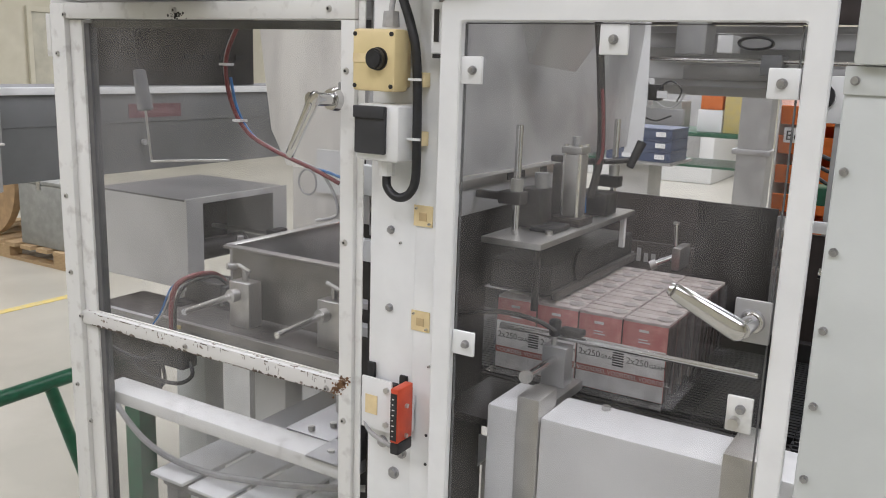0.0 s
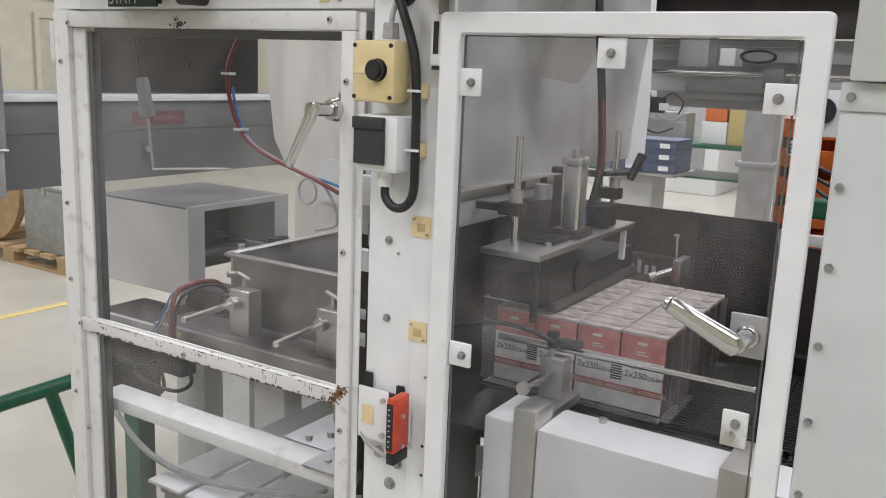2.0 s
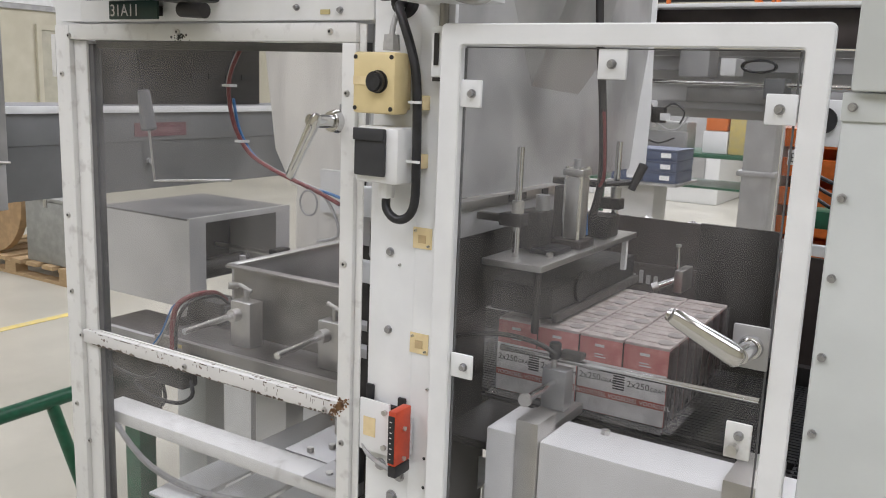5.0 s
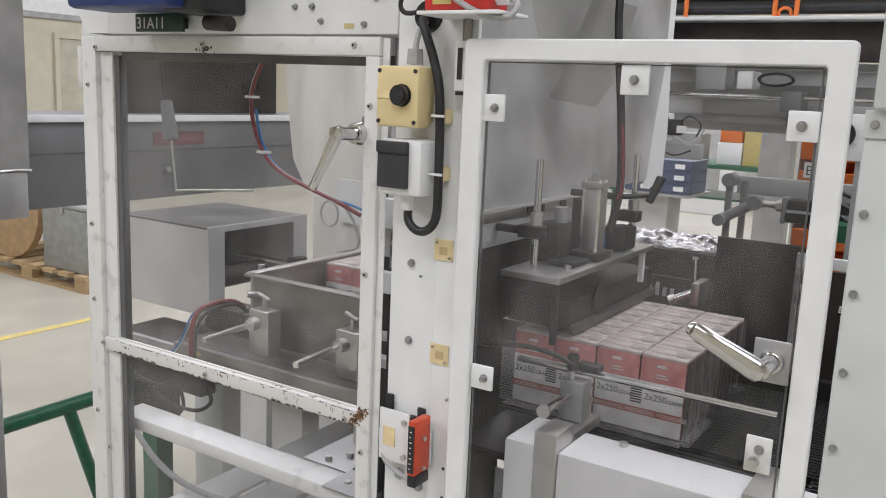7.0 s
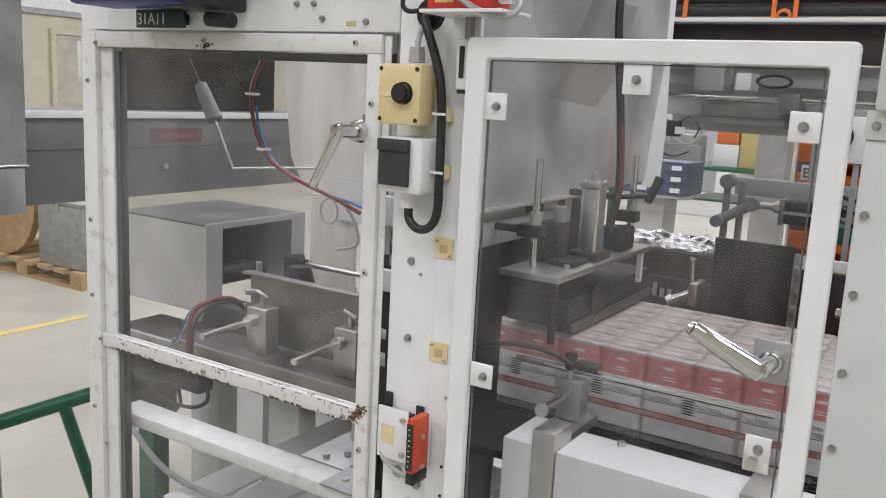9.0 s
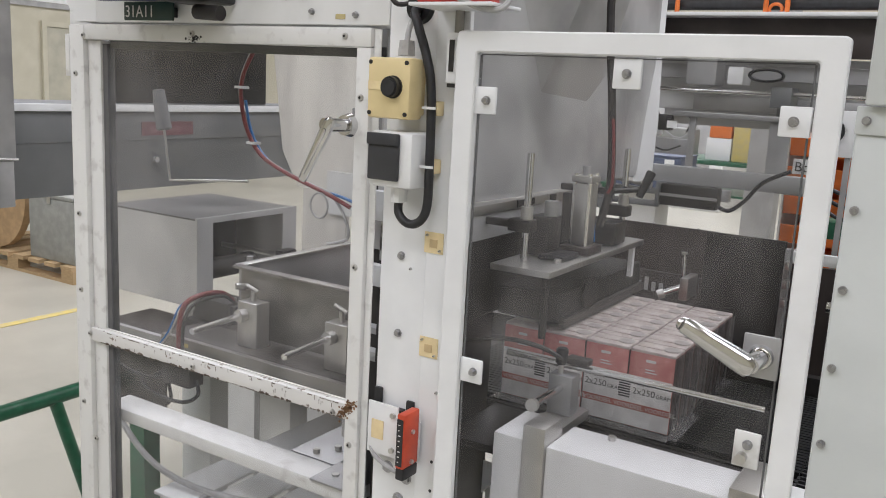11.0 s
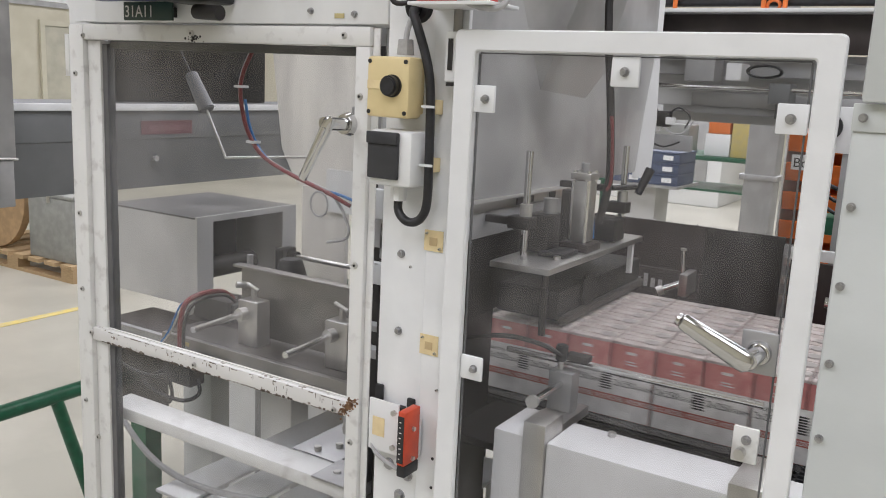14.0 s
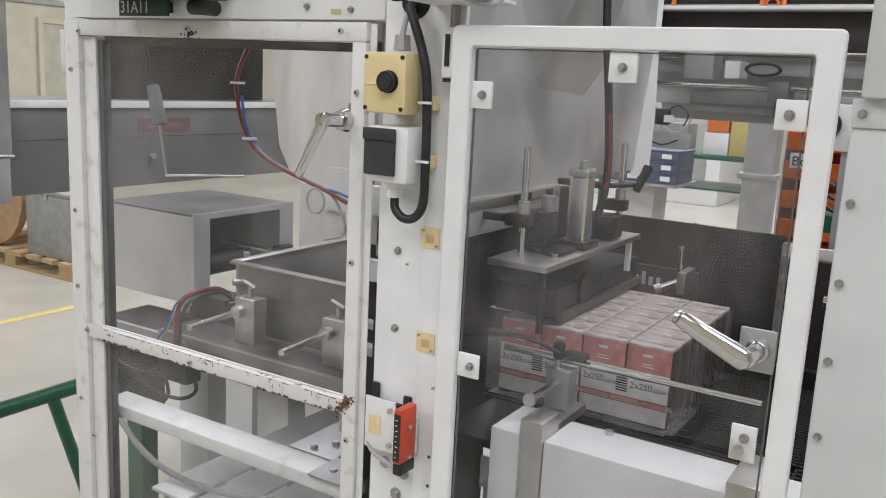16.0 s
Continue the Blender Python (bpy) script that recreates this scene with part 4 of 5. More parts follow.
# ---- left chamber ----
def hopper():
    h = thing("lift_box", "brushed steel box where packs are lifted", "steel box")
    part("front_wall", B((-1.062, -0.62, 0.362, 0.372, 1.045, 1.182), bevel=0.001), LIFT, h)
    part("front_lip", B((-1.078, -0.62, 0.352, 0.375, 1.1825, 1.188), bevel=0.001), LIFT, h)
    part("bed", B((-1.265, -0.56, 0.386, 0.77, 0.99, 1.0333)), DARK, h)
    part("bushing", C((-1.235, 0.70, 1.132), (-1.210, 0.70, 1.132), 0.013, 16), DARK, h)
    part("bearing_block", B((-1.262, -1.2355, 0.675, 0.725, 1.0335, 1.15), bevel=0.003), DARK, h)
    part("stop_knob", C((-1.132, 0.59, 1.110), (-1.132, 0.59, 1.155), 0.038, 24, 0.026, 0.003), BLACK, h, "black rubber stop")
    part("stop_stem", C((-1.132, 0.59, 1.0335), (-1.132, 0.59, 1.1098), 0.010, 12), STEEL, h)
    part("pin", C((-1.125, 0.45, 1.0335), (-1.125, 0.45, 1.186), 0.007, 14), DULL, h)
    part("bracket", B((-0.92, -0.87, 0.681, 0.72, 1.185, 1.30), bevel=0.003), DARK, h)
    part("base_plate", B((-1.20, -0.60, 0.285, 0.3845, 1.027, 1.0375), bevel=0.001), PLATE, h)
    part("base_lip", B((-1.20, -0.60, 0.272, 0.2845, 1.003, 1.0375), bevel=0.001), LIFT, h)
    for x, z in ((-1.000, 1.086), (-0.775, 1.086)):
        cl = part("clamp_block", B((x - 0.025, x + 0.028, 0.315, 0.3515, 1.038, 1.130), bevel=0.002), STEEL, h)
        part("bushing", C((x - 0.005, 0.315, z + 0.018), (x - 0.006, 0.298, z + 0.018), 0.013, 20), STEEL, cl)
        part("rod", C((x - 0.006, 0.30, z + 0.018), (x + 0.012, 0.165, z + 0.020), 0.0062, 16, None, 0.001), POLISHED, cl)
        part("set_screw", C((x, 0.335, 1.130), (x, 0.335, 1.150), 0.006, 10), STEEL, cl)
        part("t_handle", C((x - 0.017, 0.333, 1.160), (x + 0.010, 0.337, 1.149), 0.004, 10), STEEL, cl)
    part("tag", B((-1.135, -1.118, 0.2700, 0.2719, 1.022, 1.029)), LINE, h)
    part("grip", C((-1.04, 0.352, 1.15), (-1.05, 0.335, 1.152), 0.007, 12), STEEL, h)
    return h


hopper()


def suction_arm():
    a = thing("suction_arm", "dark sliding arm with suction cups over the lift box", "suction arm")
    part("beam", B((-1.145, -0.97, 0.63, 0.67, 1.243, 1.263), bevel=0.003), BROWN, a)
    part("slide_rod", C((-0.9695, 0.65, 1.253), (-0.86, 0.65, 1.253), 0.008, 14), STEEL, a)
    for x in (-1.132, -1.03):
        part("stem", C((x, 0.65, 1.243), (x, 0.65, 1.205), 0.008, 14), DARK, a)
        part("cup", C((x, 0.65, 1.205), (x, 0.65, 1.188), 0.009, 16, 0.013), BLACK, a)
    part("fitting", B((-1.075, -1.05, 0.632, 0.66, 1.222, 1.2425), bevel=0.003), WHITE, a)
    return a


arm = suction_arm()


def pusher():
    p = thing("pusher_plate", "dark steel pusher plate behind the packs", "pusher")
    part("plate", B((-1.092, -1.082, 0.385, 0.76, 1.06, 1.178), bevel=0.001), DULL, p)
    part("push_rod", C((-1.80, 0.70, 1.132), (-1.0925, 0.70, 1.132), 0.006, 14), STEEL, p)
    part("rim", B((-1.10, -1.076, 0.380, 0.765, 1.1785, 1.184), bevel=0.001), STEEL, p)
    return p


push = pusher()


def duct():
    d = thing("grey_housing", "grey sheet-metal housing with an open dark mouth", "housing")
    x0, x1, y0, y1, z0, z1 = -1.58, -1.272, 0.430, 0.755, 1.045, 1.25
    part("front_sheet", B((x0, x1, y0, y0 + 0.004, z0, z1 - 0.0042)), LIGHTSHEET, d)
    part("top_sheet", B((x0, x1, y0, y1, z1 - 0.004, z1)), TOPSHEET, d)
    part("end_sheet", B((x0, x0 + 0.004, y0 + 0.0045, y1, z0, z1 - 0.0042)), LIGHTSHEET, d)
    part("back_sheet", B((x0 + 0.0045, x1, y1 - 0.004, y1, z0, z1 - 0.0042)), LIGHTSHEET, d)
    part("mouth_frame", B((x1 + 0.0005, x1 + 0.006, y0 - 0.002, 0.476, z0 - 0.008, z1 + 0.002), (x1 + 0.0005, x1 + 0.006, 0.476, 0.706, z1 - 0.012, z1 + 0.002),
                          (x1 + 0.0005, x1 + 0.006, 0.706, y1, z0, z1 + 0.002)), LIGHTSHEET, d, "pale edge frame round the mouth")
    # Shade of the open mouth, put in as dark lining sheets
    part("inner", B((x0 + 0.1, x0 + 0.11, y0 + 0.006, y1 - 0.006, z0, z1 - 0.006), (x0 + 0.11, x1, y0 + 0.0045, y0 + 0.012, z0, z1 - 0.006)), DARK, d, "dark lining for the shade inside the housing")
    # Added panel stands in for dark machinery and hides the floor
    part("under_panel", B((-1.292, -1.275, 0.44, 0.75, 0.92, 1.0365)), DARK, d, "dark panel in place of machinery below the mouth")
    part("roller", C((-1.31, 0.46, 1.12), (-1.31, 0.64, 1.12), 0.025, 16), DARK, d)
    part("leg", B((-1.50, -1.455, 0.60, 0.645, 0.0, z0 - 0.0005)), GALV, d)
    part("leg", B((-1.34, -1.295, 0.69, 0.735, 0.0, z0 - 0.0005)), GALV, d)
    t = thing("feed_table", "dark feed table under the housing", "feed table")
    part("top", B((-1.42, -1.21, 0.30, 0.43, 1.005, 1.02), bevel=0.002), BROWN, t)
    part("edge", B((-1.42, -1.21, 0.288, 0.2995, 0.985, 1.021)), DULL, t)
    part("leg", B((-1.345, -1.30, 0.306, 0.34, 0.0, 1.0045)), GREEN, t)
    # Dark space under the table, put in as an added sheet
    part("shade_sheet", B((-1.42, -1.22, 0.30, 0.304, 0.84, 0.984)), DARK, t, "dark sheet for the shade under the feed table")
    m = thing("stop_cylinder", "dark block that carries the cable ends", "cylinder")
    part("body", B((-1.245, -1.14, 0.40, 0.47, 1.0338, 1.085), bevel=0.004), DARK, m)
    part("cap", B((-1.1395, -1.128, 0.405, 0.465, 1.038, 1.08), bevel=0.003), BLACK, m)
    for x in (-1.23, -1.155):
        part("bolt", C((x, 0.435, 1.085), (x, 0.435, 1.09), 0.005, 8), STEEL, m)
    c = thing("cable_bunch", "red, blue and grey cables hanging at a black connector", "cables")
    part("cable", T([(-1.13, 0.405, 1.095), (-1.125, 0.37, 1.118), (-1.108, 0.30, 1.130), (-1.112, 0.26, 1.118), (-1.118, 0.25, 1.08), (-1.12, 0.25, 1.03), (-1.12, 0.25, 0.98)], 0.0055), REDHOSE, c, "red sleeved cable bundle")
    part("cable", T([(-1.13, 0.41, 1.088), (-1.12, 0.37, 1.112), (-1.10, 0.30, 1.122), (-1.10, 0.26, 1.11), (-1.108, 0.25, 1.07), (-1.11, 0.25, 1.0)], 0.0035), DARK, c, "dark cable")
    part("cable", T([(-1.11, 0.30, 1.125), (-1.115, 0.26, 1.112), (-1.125, 0.25, 1.09), (-1.145, 0.245, 1.05), (-1.19, 0.24, 1.00)], 0.002), GREYHOSE, c)
    part("cable", T([(-1.11, 0.30, 1.128), (-1.122, 0.26, 1.115), (-1.132, 0.25, 1.09), (-1.155, 0.25, 1.05), (-1.20, 0.25, 1.00)], 0.002), BLUEHOSE, c, "blue cable")
    part("connector", B((-1.15, -1.07, 0.23, 0.27, 0.955, 1.0), bevel=0.004), BLACK, c, "black cable connector")
    part("loop", T([(-1.16, 0.25, 0.97), (-1.21, 0.24, 0.945), (-1.22, 0.24, 0.935), (-1.17, 0.23, 0.925), (-1.09, 0.23, 0.925), (-1.055, 0.24, 0.945), (-1.07, 0.25, 0.97)], 0.004), BLACK, c)
    part("loop", T([(-1.36, 0.24, 0.99), (-1.28, 0.24, 0.955), (-1.2, 0.24, 0.95), (-1.15, 0.24, 0.96), (-1.145, 0.25, 0.92), (-1.155, 0.25, 0.90)], 0.004), BLACK, c)
    part("long_cable", T([(-1.36, 0.20, 1.0), (-1.22, 0.17, 0.93), (-1.165, 0.15, 0.885), (-1.07, 0.15, 0.826), (-0.92, 0.15, 0.815), (-0.70, 0.16, 0.85), (-0.52, 0.16, 0.90)], 0.006), GREYHOSE, c, "long grey cable sagging across")
    return d


duct()


def hook():
    h = thing("hanging_hook", "grey weight on a rod with a bent wire hook", "hook", at=(-1.112, 0.2, 1.465))
    part("rod", C((-0.004, 0, 0.05), (-0.016, 0, 0.26), 0.0022, 10), DARK, h)
    part("weight", C((0.0, 0, -0.004), (-0.004, 0, 0.07), 0.0145, 18, 0.011, 0.002), GREYSHEET, h, "grey cylindrical weight")
    part("wire", T([(0.0, 0, 0), (0.0, 0, -0.05), (0.0, 0, -0.098)], 0.0022, 8), STEEL, h)
    arm = part("wire_arm", T([(0.0, 0, 0), (0.08, 0, -0.002), (0.20, 0, -0.006)], 0.0022, 8), STEEL, h)
    arm.location = (0, 0, -0.0975)
    return h, arm


swing, swing_arm = hook()


def hoses():
    P = [(-0.765, 0.12, 1.66), (-0.792, 0.12, 1.616), (-0.818, 0.12, 1.572), (-0.823, 0.12, 1.536), (-0.810, 0.12, 1.488), (-0.779, 0.12, 1.449), (-0.73, 0.12, 1.427), (-0.672, 0.12, 1.410), (-0.630, 0.12, 1.398), (-0.602, 0.12, 1.365), (-0.597, 0.12, 1.335), (-0.636, 0.12, 1.322)]
    b = thing("hose_bundle", "red, blue and grey hoses tied in a bundle", "hoses")
    part("hose", T(P[:-3] + [(-0.60, 0.125, 1.385)], 0.0033), REDHOSE, b, "red hose")
    part("hose", T([(x - 0.006, y + 0.004, z + 0.002) for x, y, z in P], 0.0024), GREYHOSE, b, "grey hose")
    part("hose", T([(x + 0.004, y + 0.006, z - 0.004) for x, y, z in P[3:-4]] + [(-0.62, 0.13, 1.398), (-0.57, 0.13, 1.385)], 0.0024), BLUEHOSE, b, "blue hose")
    part("loop", T([(-0.652 + 0.017 * math.cos(a), 0.115, 1.383 + 0.019 * math.sin(a)) for a in [k * math.pi / 5 for k in range(11)]], 0.0016), GREYHOSE, b)
    for x, z in ((-0.822, 1.552), (-0.795, 1.466)):
        part("tie", B((x - 0.010, x + 0.007, 0.114, 0.13, z - 0.002, z + 0.002)), WHITE, b)


hoses()


def back_sheets():
    s = thing("inner_guard", "pale bent steel guard sheet at the back of the chamber", "guard sheet")
    bm = bmesh.new()
    add_prism(bm, [(-1.63, 1.85), (-1.20, 1.85), (-1.20, 1.36), (-1.40, 1.26), (-1.50, 1.26), (-1.56, 1.36)], "y", 1.02, 1.024)
    part("sheet", bm, PALESHEET, s)
    part("fold", B((-1.46, -1.30, 1.0, 1.016, 0.0, 1.262)), PALESHEET, s)
    part("plate", B((-1.36, -1.24, 0.985, 0.998, 1.20, 1.32)), WHITE, s)
    b = thing("long_duct", "long grey sheet-metal channel passing behind the machine", "duct")
    part("channel", B((-2.6, -2.2, -0.8, 2.6, 1.338, 1.45), bevel=0.002), GREYSHEET, b)
    bm = bmesh.new()
    add_prism(bm, [(-2.6, 1.3375), (-2.203, 1.3375), (-2.245, 1.168), (-2.6, 1.168)], "y", -0.8, 2.6)
    part("lower_step", bm, GREYSHEET, b)
    part("lip", B((-2.2, -2.188, -0.8, 2.6, 1.434, 1.456), bevel=0.001), WHITE, b, "pale top lip")
    part("plate", B((-2.1995, -2.1975, 1.03, 1.25, 1.354, 1.400)), mat("faded_red", (0.20, 0.10, 0.11), 0.5), b, "faded red label plate")
    part("print_bar", B((-2.1974, -2.1968, 1.06, 1.22, 1.366, 1.384)), mat("faded_print", (0.25, 0.14, 0.15), 0.5), b)
    part("bolt", C((-2.225, 1.10, 1.27), (-2.205, 1.10, 1.27), 0.010, 12), GALV, b)
    part("leg", B((-2.5, -2.44, 2.2, 2.26, 0, 1.1675)), GALV, b)
    p = thing("dark_cabinet", "dark panelled cabinet standing on the channel", "cabinet")
    part("body", B((-2.58, -2.45, 1.07, 1.88, 1.4505, 2.4), bevel=0.004), DARK, p)
    part("vent", B(*[(-2.449, -2.445, 1.50 + 0.09 * k, 1.56 + 0.09 * k, 1.55, 1.57) for k in range(4)]), BLACK, p)


back_sheets()


def lower_parts():
    t = thing("machine_table", "pale boards on bearers low in the machine", "table plate")
    for k in range(5):
        x = -1.03 + k * 0.1
        part("board", B((x, x + 0.085, 0.11, 0.62, 0.795, 0.802), bevel=0.002), WHITE, t)
    for y in (0.14, 0.56):
        part("bearer", B((-1.03, -0.53, y, y + 0.03, 0.765, 0.7945)), GALV, t)
        for x in (-1.02, -0.57):
            part("leg", B((x, x + 0.03, y, y + 0.03, 0.0, 0.7645)), GALV, t)
    for x0, x1, y0, zt in ((-1.40, -1.30, 0.50, 0.98), (-1.139, -1.045, 0.50, 0.9895)):
        c = thing("support_column", "pale painted square support column", "column", "support columns")
        part("shaft", B((x0, x1, y0, y0 + 0.06, 0.006, zt), bevel=0.003), WHITE, c)
        part("foot", B((x0 - 0.02, x1 + 0.02, y0 - 0.02, y0 + 0.08, 0.0, 0.0055)), WHITE, c)
    # Added body for a bright white panel; its slope is there to catch light
    h = thing("white_sloped_panel", "white panel body under the feed, sloped to catch light", "chute")
    bm = bmesh.new()
    add_prism(bm, [(0.86, 0.0), (1.14, 0.0), (1.14, 0.73), (1.07, 0.73), (0.86, 0.35)], "x", -1.78, -1.20)
    part("body", bm, WHITE, h)
    part("rim", B((-1.79, -1.19, 1.065, 1.145, 0.7305, 0.745), bevel=0.002), WHITE, h)
    g = thing("green_stand", "dark green painted steel stand", "stand")
    part("leg", B((-1.42, -1.36, 0.36, 0.40, 0.0, 0.9845), bevel=0.002), GREEN, g)
    part("leg", B((-1.42, -1.36, 1.06, 1.10, 0.0, 0.9845), bevel=0.002), GREEN, g)


lower_parts()


# ---- hall things on the far side ----
def hall_things():
    p = thing("wooden_pallet", "weathered wooden pallet on the floor", "pallet", at=(-6.0, 3.3, 0))
    for y in (-0.42, -0.02, 0.38):
        part("runner", B((-0.8, 0.72, y, y + 0.1, 0, 0.022)), WOOD, p)
        for x in (-0.8, -0.1, 0.58):
            part("block", B((x, x + 0.14, y, y + 0.1, 0.0225, 0.10)), WOOD, p)
    for k in range(8):
        part("board", B((-0.8 + k * 0.198, -0.8 + k * 0.198 + 0.13, -0.43, 0.49, 0.1005, 0.130)), WOOD, p)
    c = thing("grey_crate", "grey lidded crate standing on the pallet", "crate")
    part("body", B((-5.86, -5.32, 2.92, 3.18, 0.1305, 0.60), bevel=0.01), CRATE, c)
    part("lid", B((-5.862, -5.318, 2.918, 3.182, 0.6005, 0.63), bevel=0.006), CRATE, c)
    part("latch", B((-5.62, -5.58, 2.912, 2.917, 0.56, 0.63)), STEEL, c)
    d = thing("cardboard_reel", "round brown cardboard reel on the pallet", "reel")
    part("flange", C((-6.35, 2.93, 0.5605), (-6.35, 2.99, 0.5605), 0.43, 40), CARD, d)
    part("core", C((-6.35, 2.992, 0.5605), (-6.35, 3.4, 0.5605), 0.2, 30), BLACK, d)
    part("far_flange", C((-6.35, 3.402, 0.5605), (-6.35, 3.46, 0.5605), 0.43, 40), CARD, d)
    g = thing("guard_rail", "green painted tube guard rail on the floor", "guard rail")
    part("rail", T([(-2.13, -0.9, 0.55), (-2.153, 0.2, 0.55), (-2.16, 0.55, 0.55), (-2.166, 0.85, 0.55)], 0.024, 14), GREEN, g)
    part("leg", C((-2.162, 0.655, 0.55), (-2.162, 0.82, 0.0), 0.020, 14), GREEN, g)
    part("leg", C((-2.136, -0.6, 0.55), (-2.136, -0.76, 0.0), 0.020, 14), GREEN, g)
    fp = thing("floor_post", "short grey steel post beside the machine", "post")
    part("shaft", B((-2.145, -2.102, 0.375, 0.415, 0.006, 0.80), bevel=0.004), DULL, fp)
    part("foot", B((-2.165, -2.08, 0.35, 0.44, 0.0, 0.0055)), DULL, fp)
    col = thing("steel_column", "grey square metal column with a welded foot", "column")
    part("shaft", B((-2.186, -2.105, 0.43, 0.530, 1.303, 6.0), bevel=0.005), DULL, col)
    part("weld", T([(-2.104, 0.43, 1.305), (-2.103, 0.48, 1.307), (-2.104, 0.532, 1.304)], 0.004), STEEL, col)
    part("foot", B((-2.187, -2.105, 0.20, 0.522, 1.17, 1.302), bevel=0.004), DULL, col)


hall_things()


# ---- upper parts of the machine ----
def top_parts():
    m = thing("blue_motor", "blue geared motor on the machine beam", "motor")
    part("housing", B((-0.955, -0.74, -0.115, -0.03, 1.668, 1.80), bevel=0.008), BLUE, m)
    part("flange", B((-0.79, -0.71, -0.085, -0.001, 1.664, 1.78), bevel=0.006), BLACK, m)
    part("foot", B((-0.95, -0.76, -0.03, -0.0005, 1.675, 1.79), bevel=0.003), BLACK, m)
    part("shaft", C((-0.735, -0.05, 1.652), (-0.69, -0.05, 1.650), 0.010, 14), DARK, m)
    for x in (-0.765, -0.745):
        part("bolt", C((x, -0.115, 1.69), (x, -0.119, 1.69), 0.004, 10), STEEL, m)
    g = thing("code_sign", "dark green sign with white characters", "sign")
    part("plate", B((-0.917, -0.812, -0.026, -0.022, 1.642, 1.668), bevel=0.0008), mat("dark_green_sign", (0.02, 0.05, 0.04), 0.4, bump=0.02), g)
    part("spacer", B((-0.90, -0.83, -0.0215, -0.0005, 1.648, 1.662)), BLACK, g)
    text_mesh("print", "31A11", 0.024, pose(-0.914, -0.0264, 1.6465, 90, 0, 0), WHITEINK, g)
    r = thing("red_lock_switch", "red interlock switch on a bracket above the door", "switch")
    part("plate", B((-0.374, -0.268, -0.072, -0.0045, 1.657, 1.661), bevel=0.001), WHITE, r)
    part("body", B((-0.368, -0.285, -0.066, -0.022, 1.6615, 1.71), bevel=0.003), RED, r)
    part("label", B((-0.356, -0.332, -0.0672, -0.0661, 1.668, 1.677)), LINE, r)
    part("gland", C((-0.285, -0.045, 1.676), (-0.268, -0.045, 1.676), 0.008, 12), WHITE, r)
    part("lead", T([(-0.268, -0.045, 1.676), (-0.258, -0.05, 1.667), (-0.264, -0.058, 1.655), (-0.285, -0.064, 1.655), (-0.315, -0.071, 1.668), (-0.34, -0.072, 1.69), (-0.345, -0.06, 1.74)], 0.0035), GREYHOSE, r, "pale grey lead")


top_parts()


# ---- behind the machine ----
def rear_lines():
    b = thing("overhead_beam", "dark brown steel beam with a pale ledge", "beam")
    part("web", B((-1.3, 0.9, 1.5, 1.53, 1.69, 1.787), bevel=0.002), BROWN, b)
    part("ledge", B((-1.3, 0.9, 1.44, 1.54, 1.7875, 1.797), bevel=0.001), WHITE, b, "pale ledge")
    part("post", B((0.84, 0.9, 1.535, 1.6, 0, 1.787)), DARK, b)
    part("post", B((-1.3, -1.24, 1.535, 1.6, 0, 1.787)), DARK, b)
    p = thing("pipe_rack", "black pipes on orange hangers", "pipes")
    for z, y in ((1.828, 1.56), (1.862, 1.58), (1.9, 1.56)):
        part("pipe", C((-1.2, y, z), (0.8, y, z), 0.016, 14), BLACK, p)
    for x in (-0.585, -0.350, -0.296, -0.05):
        part("hanger", C((x, 1.53, 1.7975), (x, 1.53, 1.95), 0.0065, 12), TRAY, p, "orange hanger")
    part("ring", T([(-0.325 + 0.016 * math.cos(a), 1.535, 1.812 + 0.014 * math.sin(a)) for a in [k * math.pi / 5 for k in range(11)]], 0.0045), TRAY, p)
    r = thing("slide_rails", "grey slide rails and a polished shaft", "rails")
    part("upper_rail", B((-0.85, 0.86, 1.55, 1.58, 1.628, 1.668), bevel=0.002), GALV, r)
    part("shaft", C((-0.85, 1.48, 1.597), (0.86, 1.48, 1.593), 0.006, 14), POLISHED, r)
    part("lower_rail", B((-0.52, 0.86, 1.55, 1.58, 1.545, 1.582), bevel=0.002), DULL, r)
    part("dark_rail", B((-0.85, 0.86, 1.56, 1.60, 1.525, 1.544)), GALV, r)
    part("back_panel", B((-0.85, 0.86, 1.61, 1.62, 1.50, 1.69)), LIGHTSHEET, r, "pale panel behind the rails")
    part("end_plate", B((0.80, 0.86, 1.47, 1.56, 0.0, 1.66)), GALV, r)
    part("carriage", B((-0.52, -0.44, 1.46, 1.549, 1.61, 1.70), bevel=0.003), GALV, r)
    part("terminal", B((-0.41, -0.37, 1.46, 1.549, 1.615, 1.66), bevel=0.002), WHITE, r)
    part("slider", B((-0.297, -0.245, 1.46, 1.549, 1.56, 1.612), bevel=0.003), GREYSHEET, r)
    part("end_clamp", B((-0.29, -0.265, 1.53, 1.549, 1.52, 1.559)), GREYSHEET, r)
    part("coil", T([(-0.31 + 0.042 * math.cos(a), 1.45 + 0.01 * math.sin(a * 1.7), 1.640 + 0.015 * math.sin(a)) for a in [k * math.pi / 6 for k in range(38)]], 0.003, 6, 3), BLACK, r, "coiled black cable")
    v = thing("valve_block", "dark valve block with small fittings and tubes", "valve block")
    part("block", B((-0.70, -0.58, 1.30, 1.36, 1.58, 1.70), bevel=0.004), DARK, v)
    part("arm", B((-0.62, -0.53, 1.30, 1.345, 1.475, 1.545), bevel=0.004), WHITE, v)
    part("roller", C((-0.55, 1.26, 1.525), (-0.55, 1.30, 1.525), 0.022, 16), BLACK, v)
    part("fitting", B((-0.525, -0.49, 1.28, 1.30, 1.49, 1.53), bevel=0.003), DARK, v)
